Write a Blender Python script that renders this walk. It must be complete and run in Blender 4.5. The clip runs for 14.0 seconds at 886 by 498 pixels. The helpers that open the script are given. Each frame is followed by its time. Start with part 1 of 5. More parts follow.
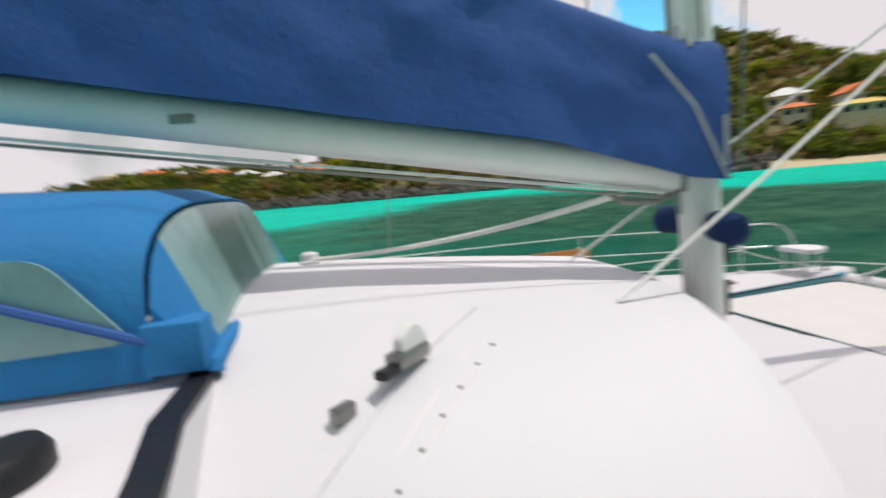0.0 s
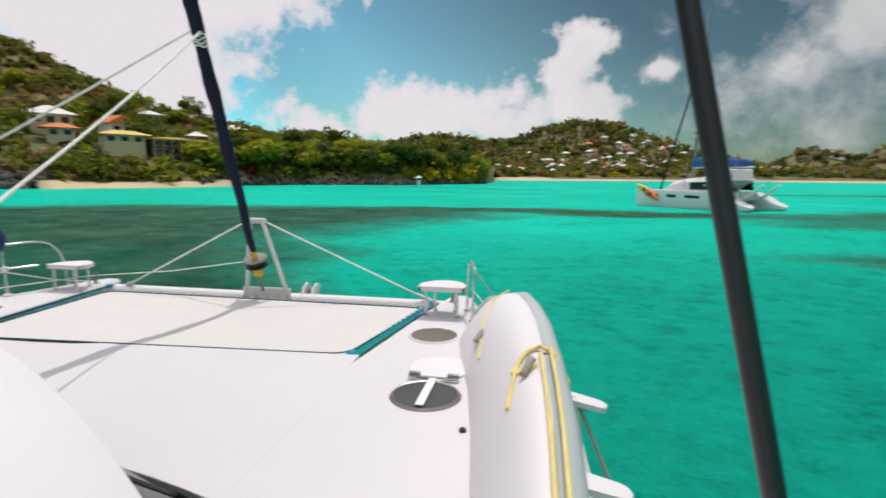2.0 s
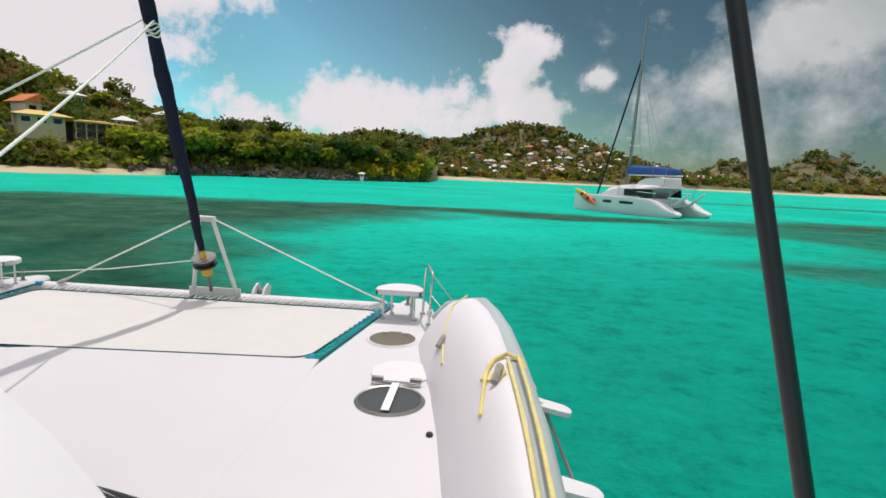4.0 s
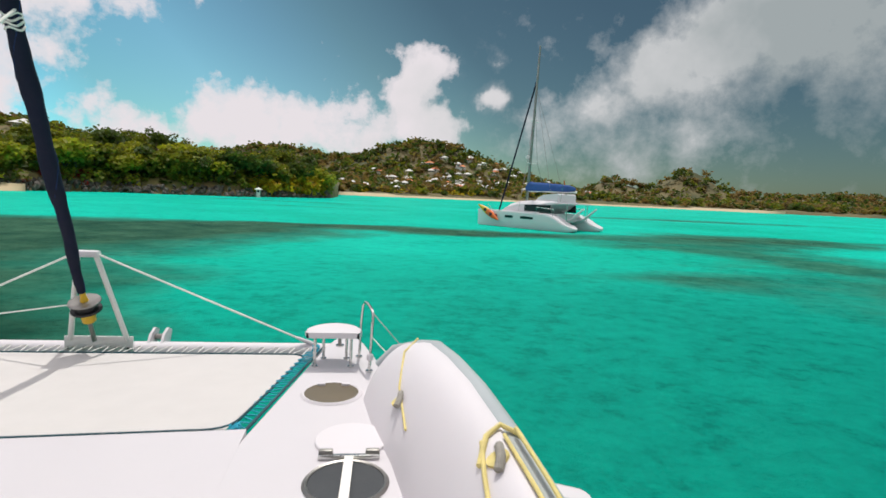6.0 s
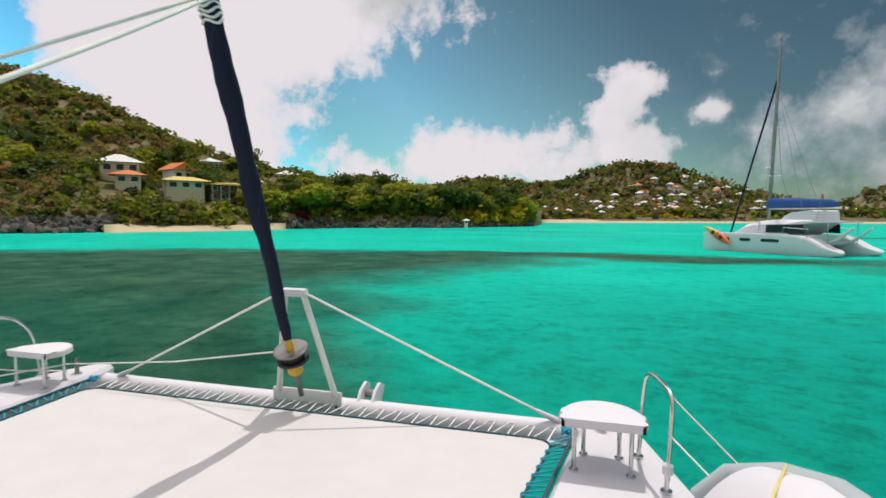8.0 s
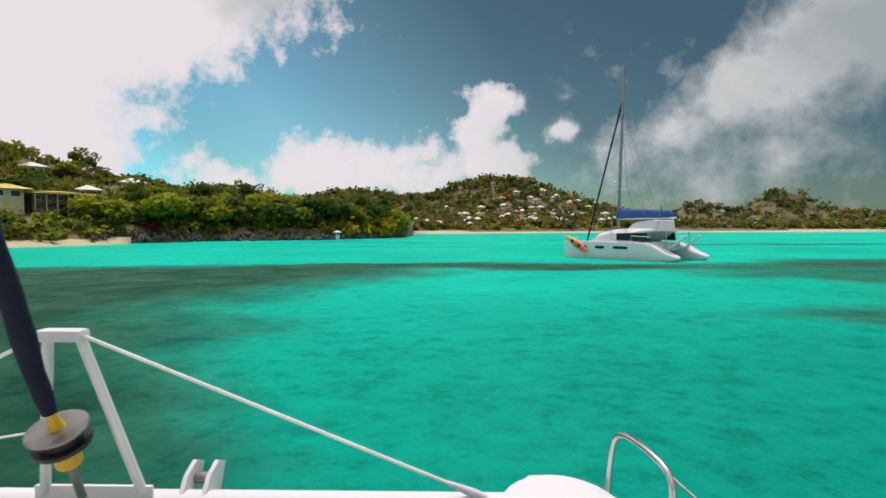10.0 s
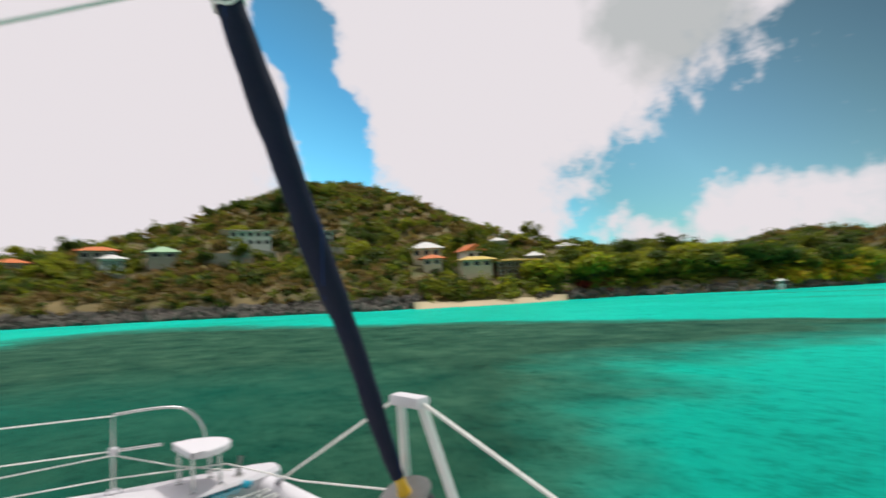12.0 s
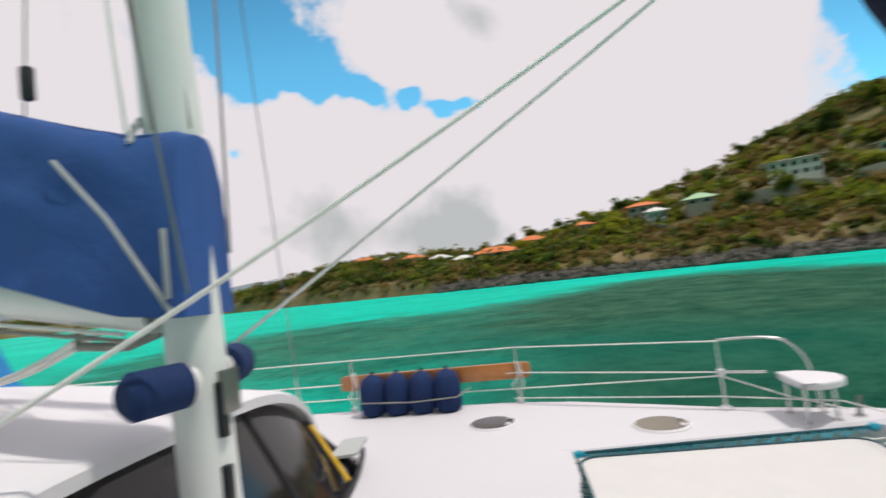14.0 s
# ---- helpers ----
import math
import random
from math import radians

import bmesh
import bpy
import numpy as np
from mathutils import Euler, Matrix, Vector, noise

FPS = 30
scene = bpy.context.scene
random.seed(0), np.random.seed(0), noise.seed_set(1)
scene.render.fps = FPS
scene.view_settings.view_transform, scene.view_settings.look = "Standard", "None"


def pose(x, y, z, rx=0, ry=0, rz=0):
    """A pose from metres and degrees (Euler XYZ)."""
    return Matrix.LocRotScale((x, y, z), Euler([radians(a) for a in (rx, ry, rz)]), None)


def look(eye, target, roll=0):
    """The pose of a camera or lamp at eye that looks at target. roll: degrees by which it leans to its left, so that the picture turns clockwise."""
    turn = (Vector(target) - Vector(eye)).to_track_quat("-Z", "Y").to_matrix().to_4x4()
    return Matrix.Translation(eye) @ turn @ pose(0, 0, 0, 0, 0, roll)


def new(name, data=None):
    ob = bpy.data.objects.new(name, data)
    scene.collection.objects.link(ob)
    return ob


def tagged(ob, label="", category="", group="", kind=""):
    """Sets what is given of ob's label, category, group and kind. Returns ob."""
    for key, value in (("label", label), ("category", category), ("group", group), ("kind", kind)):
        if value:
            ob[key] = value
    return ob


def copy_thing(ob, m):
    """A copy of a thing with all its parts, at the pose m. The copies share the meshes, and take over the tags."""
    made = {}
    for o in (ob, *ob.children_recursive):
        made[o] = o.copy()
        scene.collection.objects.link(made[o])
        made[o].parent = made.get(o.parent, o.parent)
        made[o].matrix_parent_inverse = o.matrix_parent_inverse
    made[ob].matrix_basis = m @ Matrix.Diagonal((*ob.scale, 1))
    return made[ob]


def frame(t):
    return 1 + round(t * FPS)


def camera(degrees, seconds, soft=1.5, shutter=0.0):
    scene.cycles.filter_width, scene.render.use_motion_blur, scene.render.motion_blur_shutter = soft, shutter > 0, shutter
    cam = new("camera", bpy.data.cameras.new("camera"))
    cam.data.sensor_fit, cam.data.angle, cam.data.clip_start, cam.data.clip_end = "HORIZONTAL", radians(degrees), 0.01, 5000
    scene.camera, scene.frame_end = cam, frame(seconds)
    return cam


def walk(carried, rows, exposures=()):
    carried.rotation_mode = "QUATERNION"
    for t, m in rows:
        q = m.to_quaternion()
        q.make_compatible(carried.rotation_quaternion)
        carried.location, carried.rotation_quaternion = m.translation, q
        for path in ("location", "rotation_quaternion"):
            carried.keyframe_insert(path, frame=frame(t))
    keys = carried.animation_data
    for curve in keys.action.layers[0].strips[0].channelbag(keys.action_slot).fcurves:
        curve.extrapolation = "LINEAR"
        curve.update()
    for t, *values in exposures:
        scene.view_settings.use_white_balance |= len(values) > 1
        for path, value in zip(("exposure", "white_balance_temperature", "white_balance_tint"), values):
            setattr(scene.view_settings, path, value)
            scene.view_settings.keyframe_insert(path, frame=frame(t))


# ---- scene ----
# A deck walk on an anchored catamaran in a turquoise bay.
# x to starboard, y to the bow, z up; the foredeck lies at z = 0.1 and the water at z = -1.3.
from math import sin, cos, pi, atan2, hypot, exp, sqrt, degrees

cam = camera(80.94, 14.0, soft=1.6, shutter=0.5)


def aim(x, y, z, yaw, pitch, roll):
    """Eye, heading to port of the bow, pitch up and roll, in degrees."""
    a, b = radians(yaw), radians(pitch)
    return look((x, y, z), (x - sin(a) * cos(b), y + cos(a) * cos(b), z + sin(b)), roll)


PATH = [
    (0.0, 2.830, 0.600, 1.475, 80.79, -7.15, -5.17),
    (0.5, 3.080, 0.569, 1.484, 63.66, -7.96, 0.00),
    (0.7, 3.130, 0.555, 1.468, 59.20, -6.30, -1.70),
    (1.0, 3.160, 0.538, 1.447, 48.03, -4.98, -2.42),
    (1.5, 3.120, 0.515, 1.428, 25.55, -6.95, -1.05),
    (2.0, 3.102, 0.443, 1.445, 10.45, -8.01, 0.45),
    (2.5, 3.091, 0.405, 1.448, 5.43, -7.64, 1.82),
    (2.7, 3.070, 0.390, 1.448, 4.17, -7.25, 2.40),
    (4.8, 2.862, 0.360, 1.565, 4.00, -8.94, 2.70),
    (5.0, 2.827, 0.433, 1.574, 4.60, -9.10, 2.90),
    (5.5, 2.680, 0.660, 1.590, -1.20, -8.25, 3.20),
    (6.0, 2.595, 0.860, 1.590, -6.72, -5.91, 2.60),
    (6.5, 2.517, 1.290, 1.557, 3.32, -5.92, 1.90),
    (7.0, 2.349, 1.745, 1.522, 8.42, -4.54, -0.62),
    (7.5, 2.229, 2.036, 1.501, 13.77, -3.59, -0.78),
    (7.7, 2.180, 2.155, 1.496, 16.18, -3.48, 0.22),
    (10.0, 1.825, 3.400, 1.415, 1.48, -2.10, -0.20),
    (10.5, 1.835, 3.745, 1.365, 6.25, -2.92, 0.35),
    (11.0, 1.900, 3.955, 1.368, 12.60, -1.52, 0.70),
    (11.5, 2.050, 3.960, 1.420, 25.10, 2.59, -1.00),
    (12.0, 1.975, 4.100, 1.435, 45.85, 5.02, -2.80),
    (12.5, 1.983, 4.035, 1.448, 56.65, 8.22, -2.88),
    (13.0, 1.955, 3.960, 1.468, 69.00, 13.93, -5.15),
    (13.5, 2.030, 3.840, 1.415, 85.90, 12.12, -5.50),
    (13.8, 2.055, 3.790, 1.395, 95.00, 5.00, -6.30),
    (14.0, 2.067, 3.764, 1.385, 101.00, 3.75, -6.55),
]
walk(cam, [(t, aim(*row)) for t, *row in PATH])

# ---- sky, sun ----
WATER_Z = -1.3
SUN_EL, SUN_FROM = radians(67), atan2(0.12, 0.99)      # high sun from ahead, a little to starboard
sun = new("sun", bpy.data.lights.new("sun", "SUN"))
sun.data.energy, sun.data.angle, sun.data.color = 2.4, radians(0.6), (1.0, 0.96, 0.9)
sun_dir = Vector((sin(SUN_FROM) * cos(SUN_EL), cos(SUN_FROM) * cos(SUN_EL), sin(SUN_EL)))
sun.matrix_world = look((0, 0, 0), -sun_dir)


class Nodes:
    """Short hand for a node tree."""

    def __init__(self, tree):
        self.tree = tree
        tree.nodes.clear()

    def add(self, kind, inputs=(), operation=None, clamp=False, blend=None):
        n = self.tree.nodes.new(kind)
        if operation:
            n.operation = operation
        if clamp:
            n.use_clamp = True
        if blend:
            n.data_type, n.blend_type = "RGBA", blend
        for k, v in dict(inputs).items():
            if hasattr(v, "is_linked"):
                self.tree.links.new(v, n.inputs[k])
            else:
                n.inputs[k].default_value = v
        return n

    def math(self, op, a, b=0.0, c=None, clamp=False):
        ins = {0: a, 1: b}
        if c is not None:
            ins[2] = c
        return self.add("ShaderNodeMath", ins, operation=op, clamp=clamp).outputs[0]

    def ramp(self, fac, stops):
        n = self.add("ShaderNodeValToRGB", {0: fac})
        while len(n.color_ramp.elements) < len(stops):
            n.color_ramp.elements.new(0.5)
        for e, (p, c) in zip(n.color_ramp.elements, stops):
            e.position, e.color = p, (c, c, c, 1) if not hasattr(c, "__len__") else (*c, 1)
        return n.outputs[0]

    def noise(self, vec, scale, detail=4, rough=0.55):
        ins = {"Scale": scale, "Detail": detail, "Roughness": rough}
        if vec is not None:
            ins["Vector"] = vec
        return self.add("ShaderNodeTexNoise", ins).outputs[0]

    def mix(self, fac, a, b, blend="MIX"):
        n = self.add("ShaderNodeMix", blend=blend)
        for sock, v in ((n.inputs[0], fac), (n.inputs[6], a), (n.inputs[7], b)):
            if hasattr(v, "is_linked"):
                self.tree.links.new(v, sock)
            else:
                sock.default_value = (*v, 1) if hasattr(v, "__len__") else v
        return n.outputs[2]


def way(az, el):
    """The direction at az degrees to port of the bow and el degrees up."""
    a, e = radians(az), radians(el)
    return (-sin(a) * cos(e), cos(a) * cos(e), sin(e))


world = bpy.data.worlds.new("world")
scene.world = world
world.use_nodes = True
N = Nodes(world.node_tree)
sky = N.add("ShaderNodeTexSky")
sky.sky_type, sky.sun_disc, sky.sun_elevation, sky.sun_rotation = "NISHITA", False, SUN_EL, SUN_FROM
sky.air_density, sky.dust_density, sky.ozone_density = 1.0, 0.6, 2.0
direction = N.add("ShaderNodeTexCoord").outputs["Generated"]
# cumulus banks: heading, height, reach in degrees, weight (below zero: a gap of blue)
BANKS = [(46, 29, 13, 1.0), (40, 22, 10, 1.0), (44, 13, 7, 0.9), (30, 29, 9, 0.9), (27, 21, 5, 0.5), (16, 29, 8, 0.6),
         (80, 32, 13, 1.0), (84, 20, 13, 1.0), (93, 10, 13, 0.9), (72, 14, 8, 0.9), (70, 24, 6, 0.6), (110, 7, 15, 0.8), (118, 16, 7, 0.9), (122, 8, 9, 0.5), (111, 16, 4, 0.5),
         (58.5, 20, 3.4, -1.6), (61, 27, 3.6, -1.7), (65, 34, 4.5, -1.9), (57, 14, 2.6, -1.1),
         (121, 27.5, 3.4, -1.8), (118, 23.5, 3.0, -1.8), (112.5, 23, 2.4, -1.6), (107.5, 21, 1.9, -1.5), (102.5, 19.8, 1.8, -1.5), (98.5, 18.5, 1.7, -1.5), (95.8, 19.5, 1.5, -1.4), (93, 17, 1.2, -1.0), (121.5, 15.5, 1.9, -1.2), (97, 14, 1.3, -0.9),
         (104, 27, 4.5, 0.9), (98, 26, 5, 0.8), (137, 20, 8, 1.0), (134, 10, 8, 0.7),
         (-3.4, 12.2, 2.5, 0.95), (-5.2, 13.0, 1.6, 0.5), (-2.4, 9.2, 2.6, 0.75), (14, 6.4, 3.6, 0.8), (8.5, 6.4, 3, 0.6), (18.5, 6.8, 2.2, 0.5), (-6.8, 7.3, 2.2, 0.5), (3, 6, 3, 0.6), (-5, 4.5, 4, 0.4),
         (-11.3, 10.5, 1.3, 0.7), (-17, 8, 3.2, 0.42), (-22.5, 9.6, 2.4, 0.45), (-27, 13, 3.2, 0.6), (-25, 4.5, 2.6, 0.45), (-33, 15.5, 4.2, 0.55), (-39, 18, 6, 0.55), (-33, 9, 4, 0.2), (-31, 6.2, 2.8, 0.3),
         (29.6, 10.8, 1.0, 0.5), (35.7, 6.6, 3.5, 0.7), (25, 4.8, 3.5, 0.6), (-52, 16, 9, 0.5), (180, 30, 40, 0.6), (-110, 30, 35, 0.5), (70, 58, 20, 1.0), (150, 62, 22, 0.9), (-20, 66, 18, 0.9), (-90, 62, 20, 0.8), (30, 84, 14, 0.8)]
# grey undersides: heading, height, reach
GREYS = [(94, 28, 3), (102, 5.5, 5), (114, 7, 5), (25, 27, 5), (18, 24, 6), (97, 6, 4), (130, 8, 6)]
warp = N.add("ShaderNodeVectorMath", {0: N.add("ShaderNodeTexNoise", {"Vector": direction, "Scale": 9.0, "Detail": 5.0}).outputs[1], 1: (0.5, 0.5, 0.5)}, operation="SUBTRACT").outputs[0]
bent = N.add("ShaderNodeVectorMath", {0: warp, 1: (0.1, 0.1, 0.1), 2: direction}, operation="MULTIPLY_ADD").outputs[0]
total = 0.0
for az, el, reach, weight in BANKS:
    d = N.add("ShaderNodeVectorMath", {0: bent, 1: way(az, el)}, operation="DISTANCE").outputs["Value"]
    q = N.math("MULTIPLY", d, 1 / radians(reach))
    g = N.math("EXPONENT", N.math("MULTIPLY", N.math("MULTIPLY", q, q), -1.0))
    total = N.math("MULTIPLY_ADD", g, weight, total)
grey = 0.0
for az, el, reach in GREYS:
    d = N.add("ShaderNodeVectorMath", {0: bent, 1: way(az, el)}, operation="DISTANCE").outputs["Value"]
    q = N.math("MULTIPLY", d, 1 / radians(reach))
    grey = N.math("ADD", N.math("EXPONENT", N.math("MULTIPLY", N.math("MULTIPLY", q, q), -1.0)), grey)
fine = N.noise(direction, 22.0, 8, 0.62)
cover = N.math("ADD", total, N.math("MULTIPLY", N.math("SUBTRACT", fine, 0.5), 1.2))
split = N.add("ShaderNodeSeparateXYZ", {0: direction})
# crisp cumulus to port, wispy veils to starboard
wisp = N.math("MULTIPLY_ADD", N.math("SUBTRACT", N.noise(direction, 7.0, 8, 0.68), 0.5), 1.5, N.math("ADD", total, 0.12))
wispy = N.ramp(split.outputs[0], [(0.12, 0.0), (0.3, 1.0)])
mask = N.add("ShaderNodeMix", {0: wispy, 2: N.ramp(cover, [(0.22, 0.0), (0.42, 0.82), (0.62, 1.0)]), 3: N.ramp(N.math("MULTIPLY_ADD", cover, 0.6, N.math("MULTIPLY", wisp, 0.45)), [(0.14, 0.0), (0.4, 0.5), (0.6, 0.97)])}).outputs[0]
# the clouds to starboard are thinner and greyer
shade = N.math("ADD", split.outputs[0], N.math("MULTIPLY", N.math("SUBTRACT", N.noise(direction, 5.0, 5), 0.5), 0.9))
cloud = N.ramp(shade, [(0.05, (0.80, 0.75, 0.78)), (0.28, (0.66, 0.66, 0.67)), (0.66, (0.36, 0.40, 0.41))])
cloud = N.mix(N.ramp(N.math("ADD", grey, N.math("MULTIPLY", N.math("SUBTRACT", N.noise(direction, 12.0, 5), 0.5), 1.2)), [(0.42, 0.0), (1.1, 0.65)]), cloud, (0.36, 0.41, 0.40))
deep = N.ramp(N.math("MULTIPLY_ADD", split.outputs[1], 0.16, N.math("MULTIPLY_ADD", N.math("ADD", split.outputs[0], split.outputs[2]), 0.54, 0.388)),
              [(0.1, (0.8, 1.85, 1.8)), (0.25, (0.5, 1.2, 1.25)), (0.37, (0.5, 0.86, 0.76)), (0.47, (0.58, 0.9, 0.8)), (0.56, (0.48, 0.7, 0.63)), (0.65, (0.38, 0.52, 0.435)), (0.76, (0.24, 0.32, 0.28)), (0.9, (0.2, 0.26, 0.235))])
# clouds grow brighter towards the sun, high overhead
near_sun = N.add("ShaderNodeVectorMath", {0: direction, 1: tuple(sun_dir)}, operation="DOT_PRODUCT").outputs["Value"]
cloud = N.mix(1.0, cloud, N.ramp(near_sun, [(0.8, 1.0), (0.94, 2.35)]), "MULTIPLY")
blue = N.mix(1.0, sky.outputs[0], deep, "MULTIPLY")
air = N.add("ShaderNodeBackground", {"Color": blue, "Strength": 0.12})
vapour = N.add("ShaderNodeBackground", {"Color": cloud, "Strength": 1.0})
both = N.add("ShaderNodeMixShader", {0: mask, 1: air.outputs[0], 2: vapour.outputs[0]})
N.tree.links.new(both.outputs[0], N.add("ShaderNodeOutputWorld").inputs[0])
scene.view_settings.exposure = 0.0

# ---- materials ----


def material(name, colour, rough=0.6, metal=0.0, vary=0.12, grain=8.0, bump=0.15, bump_scale=40.0, coat=0.0, other=None, island=0.0, spec=0.5, leafy=0.0):
    """A surface whose colour drifts at two scales, with fine relief. other: a second colour that stains it; island: change from piece to piece."""
    m = bpy.data.materials.new(name)
    m.use_nodes = True
    n = Nodes(m.node_tree)
    pos = n.add("ShaderNodeTexCoord").outputs["Object"]
    big, small = n.noise(pos, grain * 0.15, 3), n.noise(pos, grain, 6, 0.65)
    lum = n.math("ADD", n.math("MULTIPLY", big, 0.6), n.math("MULTIPLY", small, 0.4))
    dark = tuple(c * (1 - vary * 1.4) for c in colour)
    lite = tuple(min(1.0, c * (1 + vary)) for c in colour)
    base = n.ramp(lum, [(0.3, dark), (0.7, lite)])
    if other:
        base = n.mix(n.ramp(n.noise(pos, grain * 0.35, 5, 0.7), [(0.48, 0.0), (0.62, 1.0)]), base, other)
    if island:
        r = n.add("ShaderNodeNewGeometry").outputs["Random Per Island"]
        o = n.add("ShaderNodeObjectInfo").outputs["Random"]
        hue = n.add("ShaderNodeHueSaturation", {"Hue": n.math("MULTIPLY_ADD", n.math("FRACT", n.math("ADD", r, o)), 0.07 * island, 0.5 - 0.035 * island),
                                                "Value": n.math("MULTIPLY_ADD", n.math("FRACT", n.math("ADD", n.math("MULTIPLY", r, 7.3), o)), 0.9 * island, 1 - 0.45 * island), "Color": base})
        base = hue.outputs[0]
    p = n.add("ShaderNodeBsdfPrincipled", {"Base Color": base, "Metallic": metal, "Coat Weight": coat, "Specular IOR Level": spec,
                                           "Roughness": n.ramp(small, [(0.2, max(0.02, rough * 0.8)), (0.8, min(1.0, rough * 1.2))])})
    if bump:
        b = n.add("ShaderNodeBump", {"Strength": bump, "Distance": 0.01, "Height": n.noise(pos, bump_scale, 5)})
        n.tree.links.new(b.outputs[0], p.inputs["Normal"])
    last = p.outputs[0]
    if leafy:
        thin = n.add("ShaderNodeBsdfTranslucent", {"Color": n.mix(1.0, base, (1.25, 1.25, 0.7), "MULTIPLY")})
        last = n.add("ShaderNodeMixShader", {0: leafy, 1: last, 2: thin.outputs[0]}).outputs[0]
    n.tree.links.new(last, n.add("ShaderNodeOutputMaterial").inputs[0])
    return m


GELCOAT = material("gelcoat", (0.69, 0.66, 0.68), 0.55, vary=0.02, grain=3, bump=0.03, bump_scale=120, spec=0.3)
NONSKID = material("nonskid_deck", (0.6, 0.575, 0.595), 0.6, vary=0.025, grain=4, bump=0.04, bump_scale=220)
GREY_PANEL = material("grey_nonskid_panel", (0.42, 0.43, 0.42), 0.7, vary=0.05, grain=6, bump=0.3, bump_scale=260)
MESH_CLOTH = material("white_mesh_cloth", (0.595, 0.57, 0.55), 0.8, vary=0.03, grain=30, bump=0.03, bump_scale=300)
ALLOY = material("painted_alloy", (0.78, 0.77, 0.74), 0.42, 0.05, vary=0.06, grain=5, bump=0.05)
STEEL = material("stainless_steel", (0.62, 0.62, 0.60), 0.18, 1.0, vary=0.08, grain=14, bump=0.04)
DULL_STEEL = material("dull_steel", (0.30, 0.29, 0.27), 0.4, 1.0, vary=0.15, grain=20, bump=0.1)
ROPE = material("white_braided_rope", (0.84, 0.81, 0.76), 0.85, vary=0.08, grain=60, bump=0.12, bump_scale=160)
ROPE_GREY = material("weathered_rope", (0.34, 0.32, 0.28), 0.9, vary=0.2, grain=120, bump=0.6, bump_scale=260)
ROPE_CYAN = material("cyan_lacing", (0.02, 0.38, 0.52), 0.7, vary=0.12, grain=80, bump=0.4, bump_scale=200)
ROPE_TEAL = material("dark_teal_edge_rope", (0.012, 0.07, 0.09), 0.7, vary=0.15, grain=60, bump=0.4, bump_scale=160)
ROPE_YELLOW = material("yellow_rope", (0.74, 0.62, 0.24), 0.75, vary=0.12, grain=90, bump=0.5, bump_scale=200)
NAVY = material("navy_acrylic_canvas", (0.041, 0.102, 0.31), 0.85, vary=0.12, grain=9, bump=0.5, bump_scale=18, spec=0.25)
NAVY_DEEP = material("deep_navy_fabric", (0.012, 0.03, 0.10), 0.85, vary=0.15, grain=9, bump=0.4, bump_scale=30, spec=0.25)
NAVY_DARK = material("dark_navy_sailcloth", (0.011, 0.014, 0.034), 0.8, vary=0.15, grain=12, bump=0.5, bump_scale=30, spec=0.25)
BIMINI_BLUE = material("mid_blue_canvas", (0.03, 0.2, 0.46), 0.85, vary=0.1, grain=8, bump=0.4, bump_scale=25, spec=0.25)
BLACK = material("black_plastic", (0.012, 0.012, 0.014), 0.45, vary=0.2, grain=12, bump=0.1)
LOCKER_SHADE = material("painted_locker_shade", (0.05, 0.055, 0.06), 0.8, vary=0.15, grain=6)
BROWN_LID = material("smoked_brown_acrylic", (0.16, 0.13, 0.085), 0.22, vary=0.15, grain=3, bump=0.05)
SMOKE_LID = material("smoked_grey_acrylic", (0.045, 0.045, 0.05), 0.2, vary=0.2, grain=3, bump=0.05)
SMOKE_GLASS = material("smoked_cabin_window", (0.02, 0.018, 0.016), 0.08, vary=0.3, grain=2, bump=0.02)
TUBE_SHADE_GREY = material("inflatable_fabric_painted_shade", (0.40, 0.44, 0.45), 0.55, vary=0.06, grain=6, bump=0.1)
YELLOW = material("yellow_plastic", (0.70, 0.42, 0.02), 0.45, vary=0.1, grain=8, bump=0.1)
ORANGE = material("orange_plastic", (0.75, 0.13, 0.015), 0.45, vary=0.12, grain=8, bump=0.1)
TEAK = material("varnished_wood", (0.46, 0.17, 0.035), 0.3, vary=0.25, grain=14, bump=0.15, coat=0.6)
CARBON = material("black_sleeve", (0.012, 0.013, 0.013), 0.4, vary=0.2, grain=10, bump=0.1)
CLEAR_VINYL = material("scratched_clear_vinyl", (0.22, 0.36, 0.36), 0.15, vary=0.3, grain=3, bump=0.1)
SAND = material("pale_sand", (0.52, 0.42, 0.26), 0.95, vary=0.12, grain=0.4, bump=0.4, bump_scale=2)
ROCK = material("dark_boulder", (0.10, 0.085, 0.07), 0.9, vary=0.35, grain=1.2, bump=0.8, bump_scale=4, island=0.8)
BARK = material("bark", (0.12, 0.085, 0.055), 0.9, vary=0.25, grain=3, bump=0.6, bump_scale=10)
LEAF = material("broad_leaf_green", (0.175, 0.195, 0.026), 0.6, vary=0.35, grain=0.7, bump=0.0, island=0.55, spec=0.2, leafy=0.4)
LEAF_BRIGHT = material("bright_leaf_green", (0.3, 0.31, 0.03), 0.6, vary=0.3, grain=0.7, bump=0.0, island=0.55, spec=0.2, leafy=0.4)
LEAF_DARK = material("dark_leaf_green", (0.075, 0.11, 0.022), 0.6, vary=0.35, grain=0.7, bump=0.0, island=0.55, spec=0.2, leafy=0.4)
LEAF_DRY = material("dry_olive_scrub", (0.225, 0.16, 0.068), 0.8, vary=0.3, grain=0.6, bump=0.0, island=0.55, spec=0.1, leafy=0.4)
LEAF_YELLOW = material("yellow_palm_leaf", (0.42, 0.31, 0.02), 0.7, vary=0.25, grain=1, bump=0.0, island=0.6, spec=0.2, leafy=0.4)
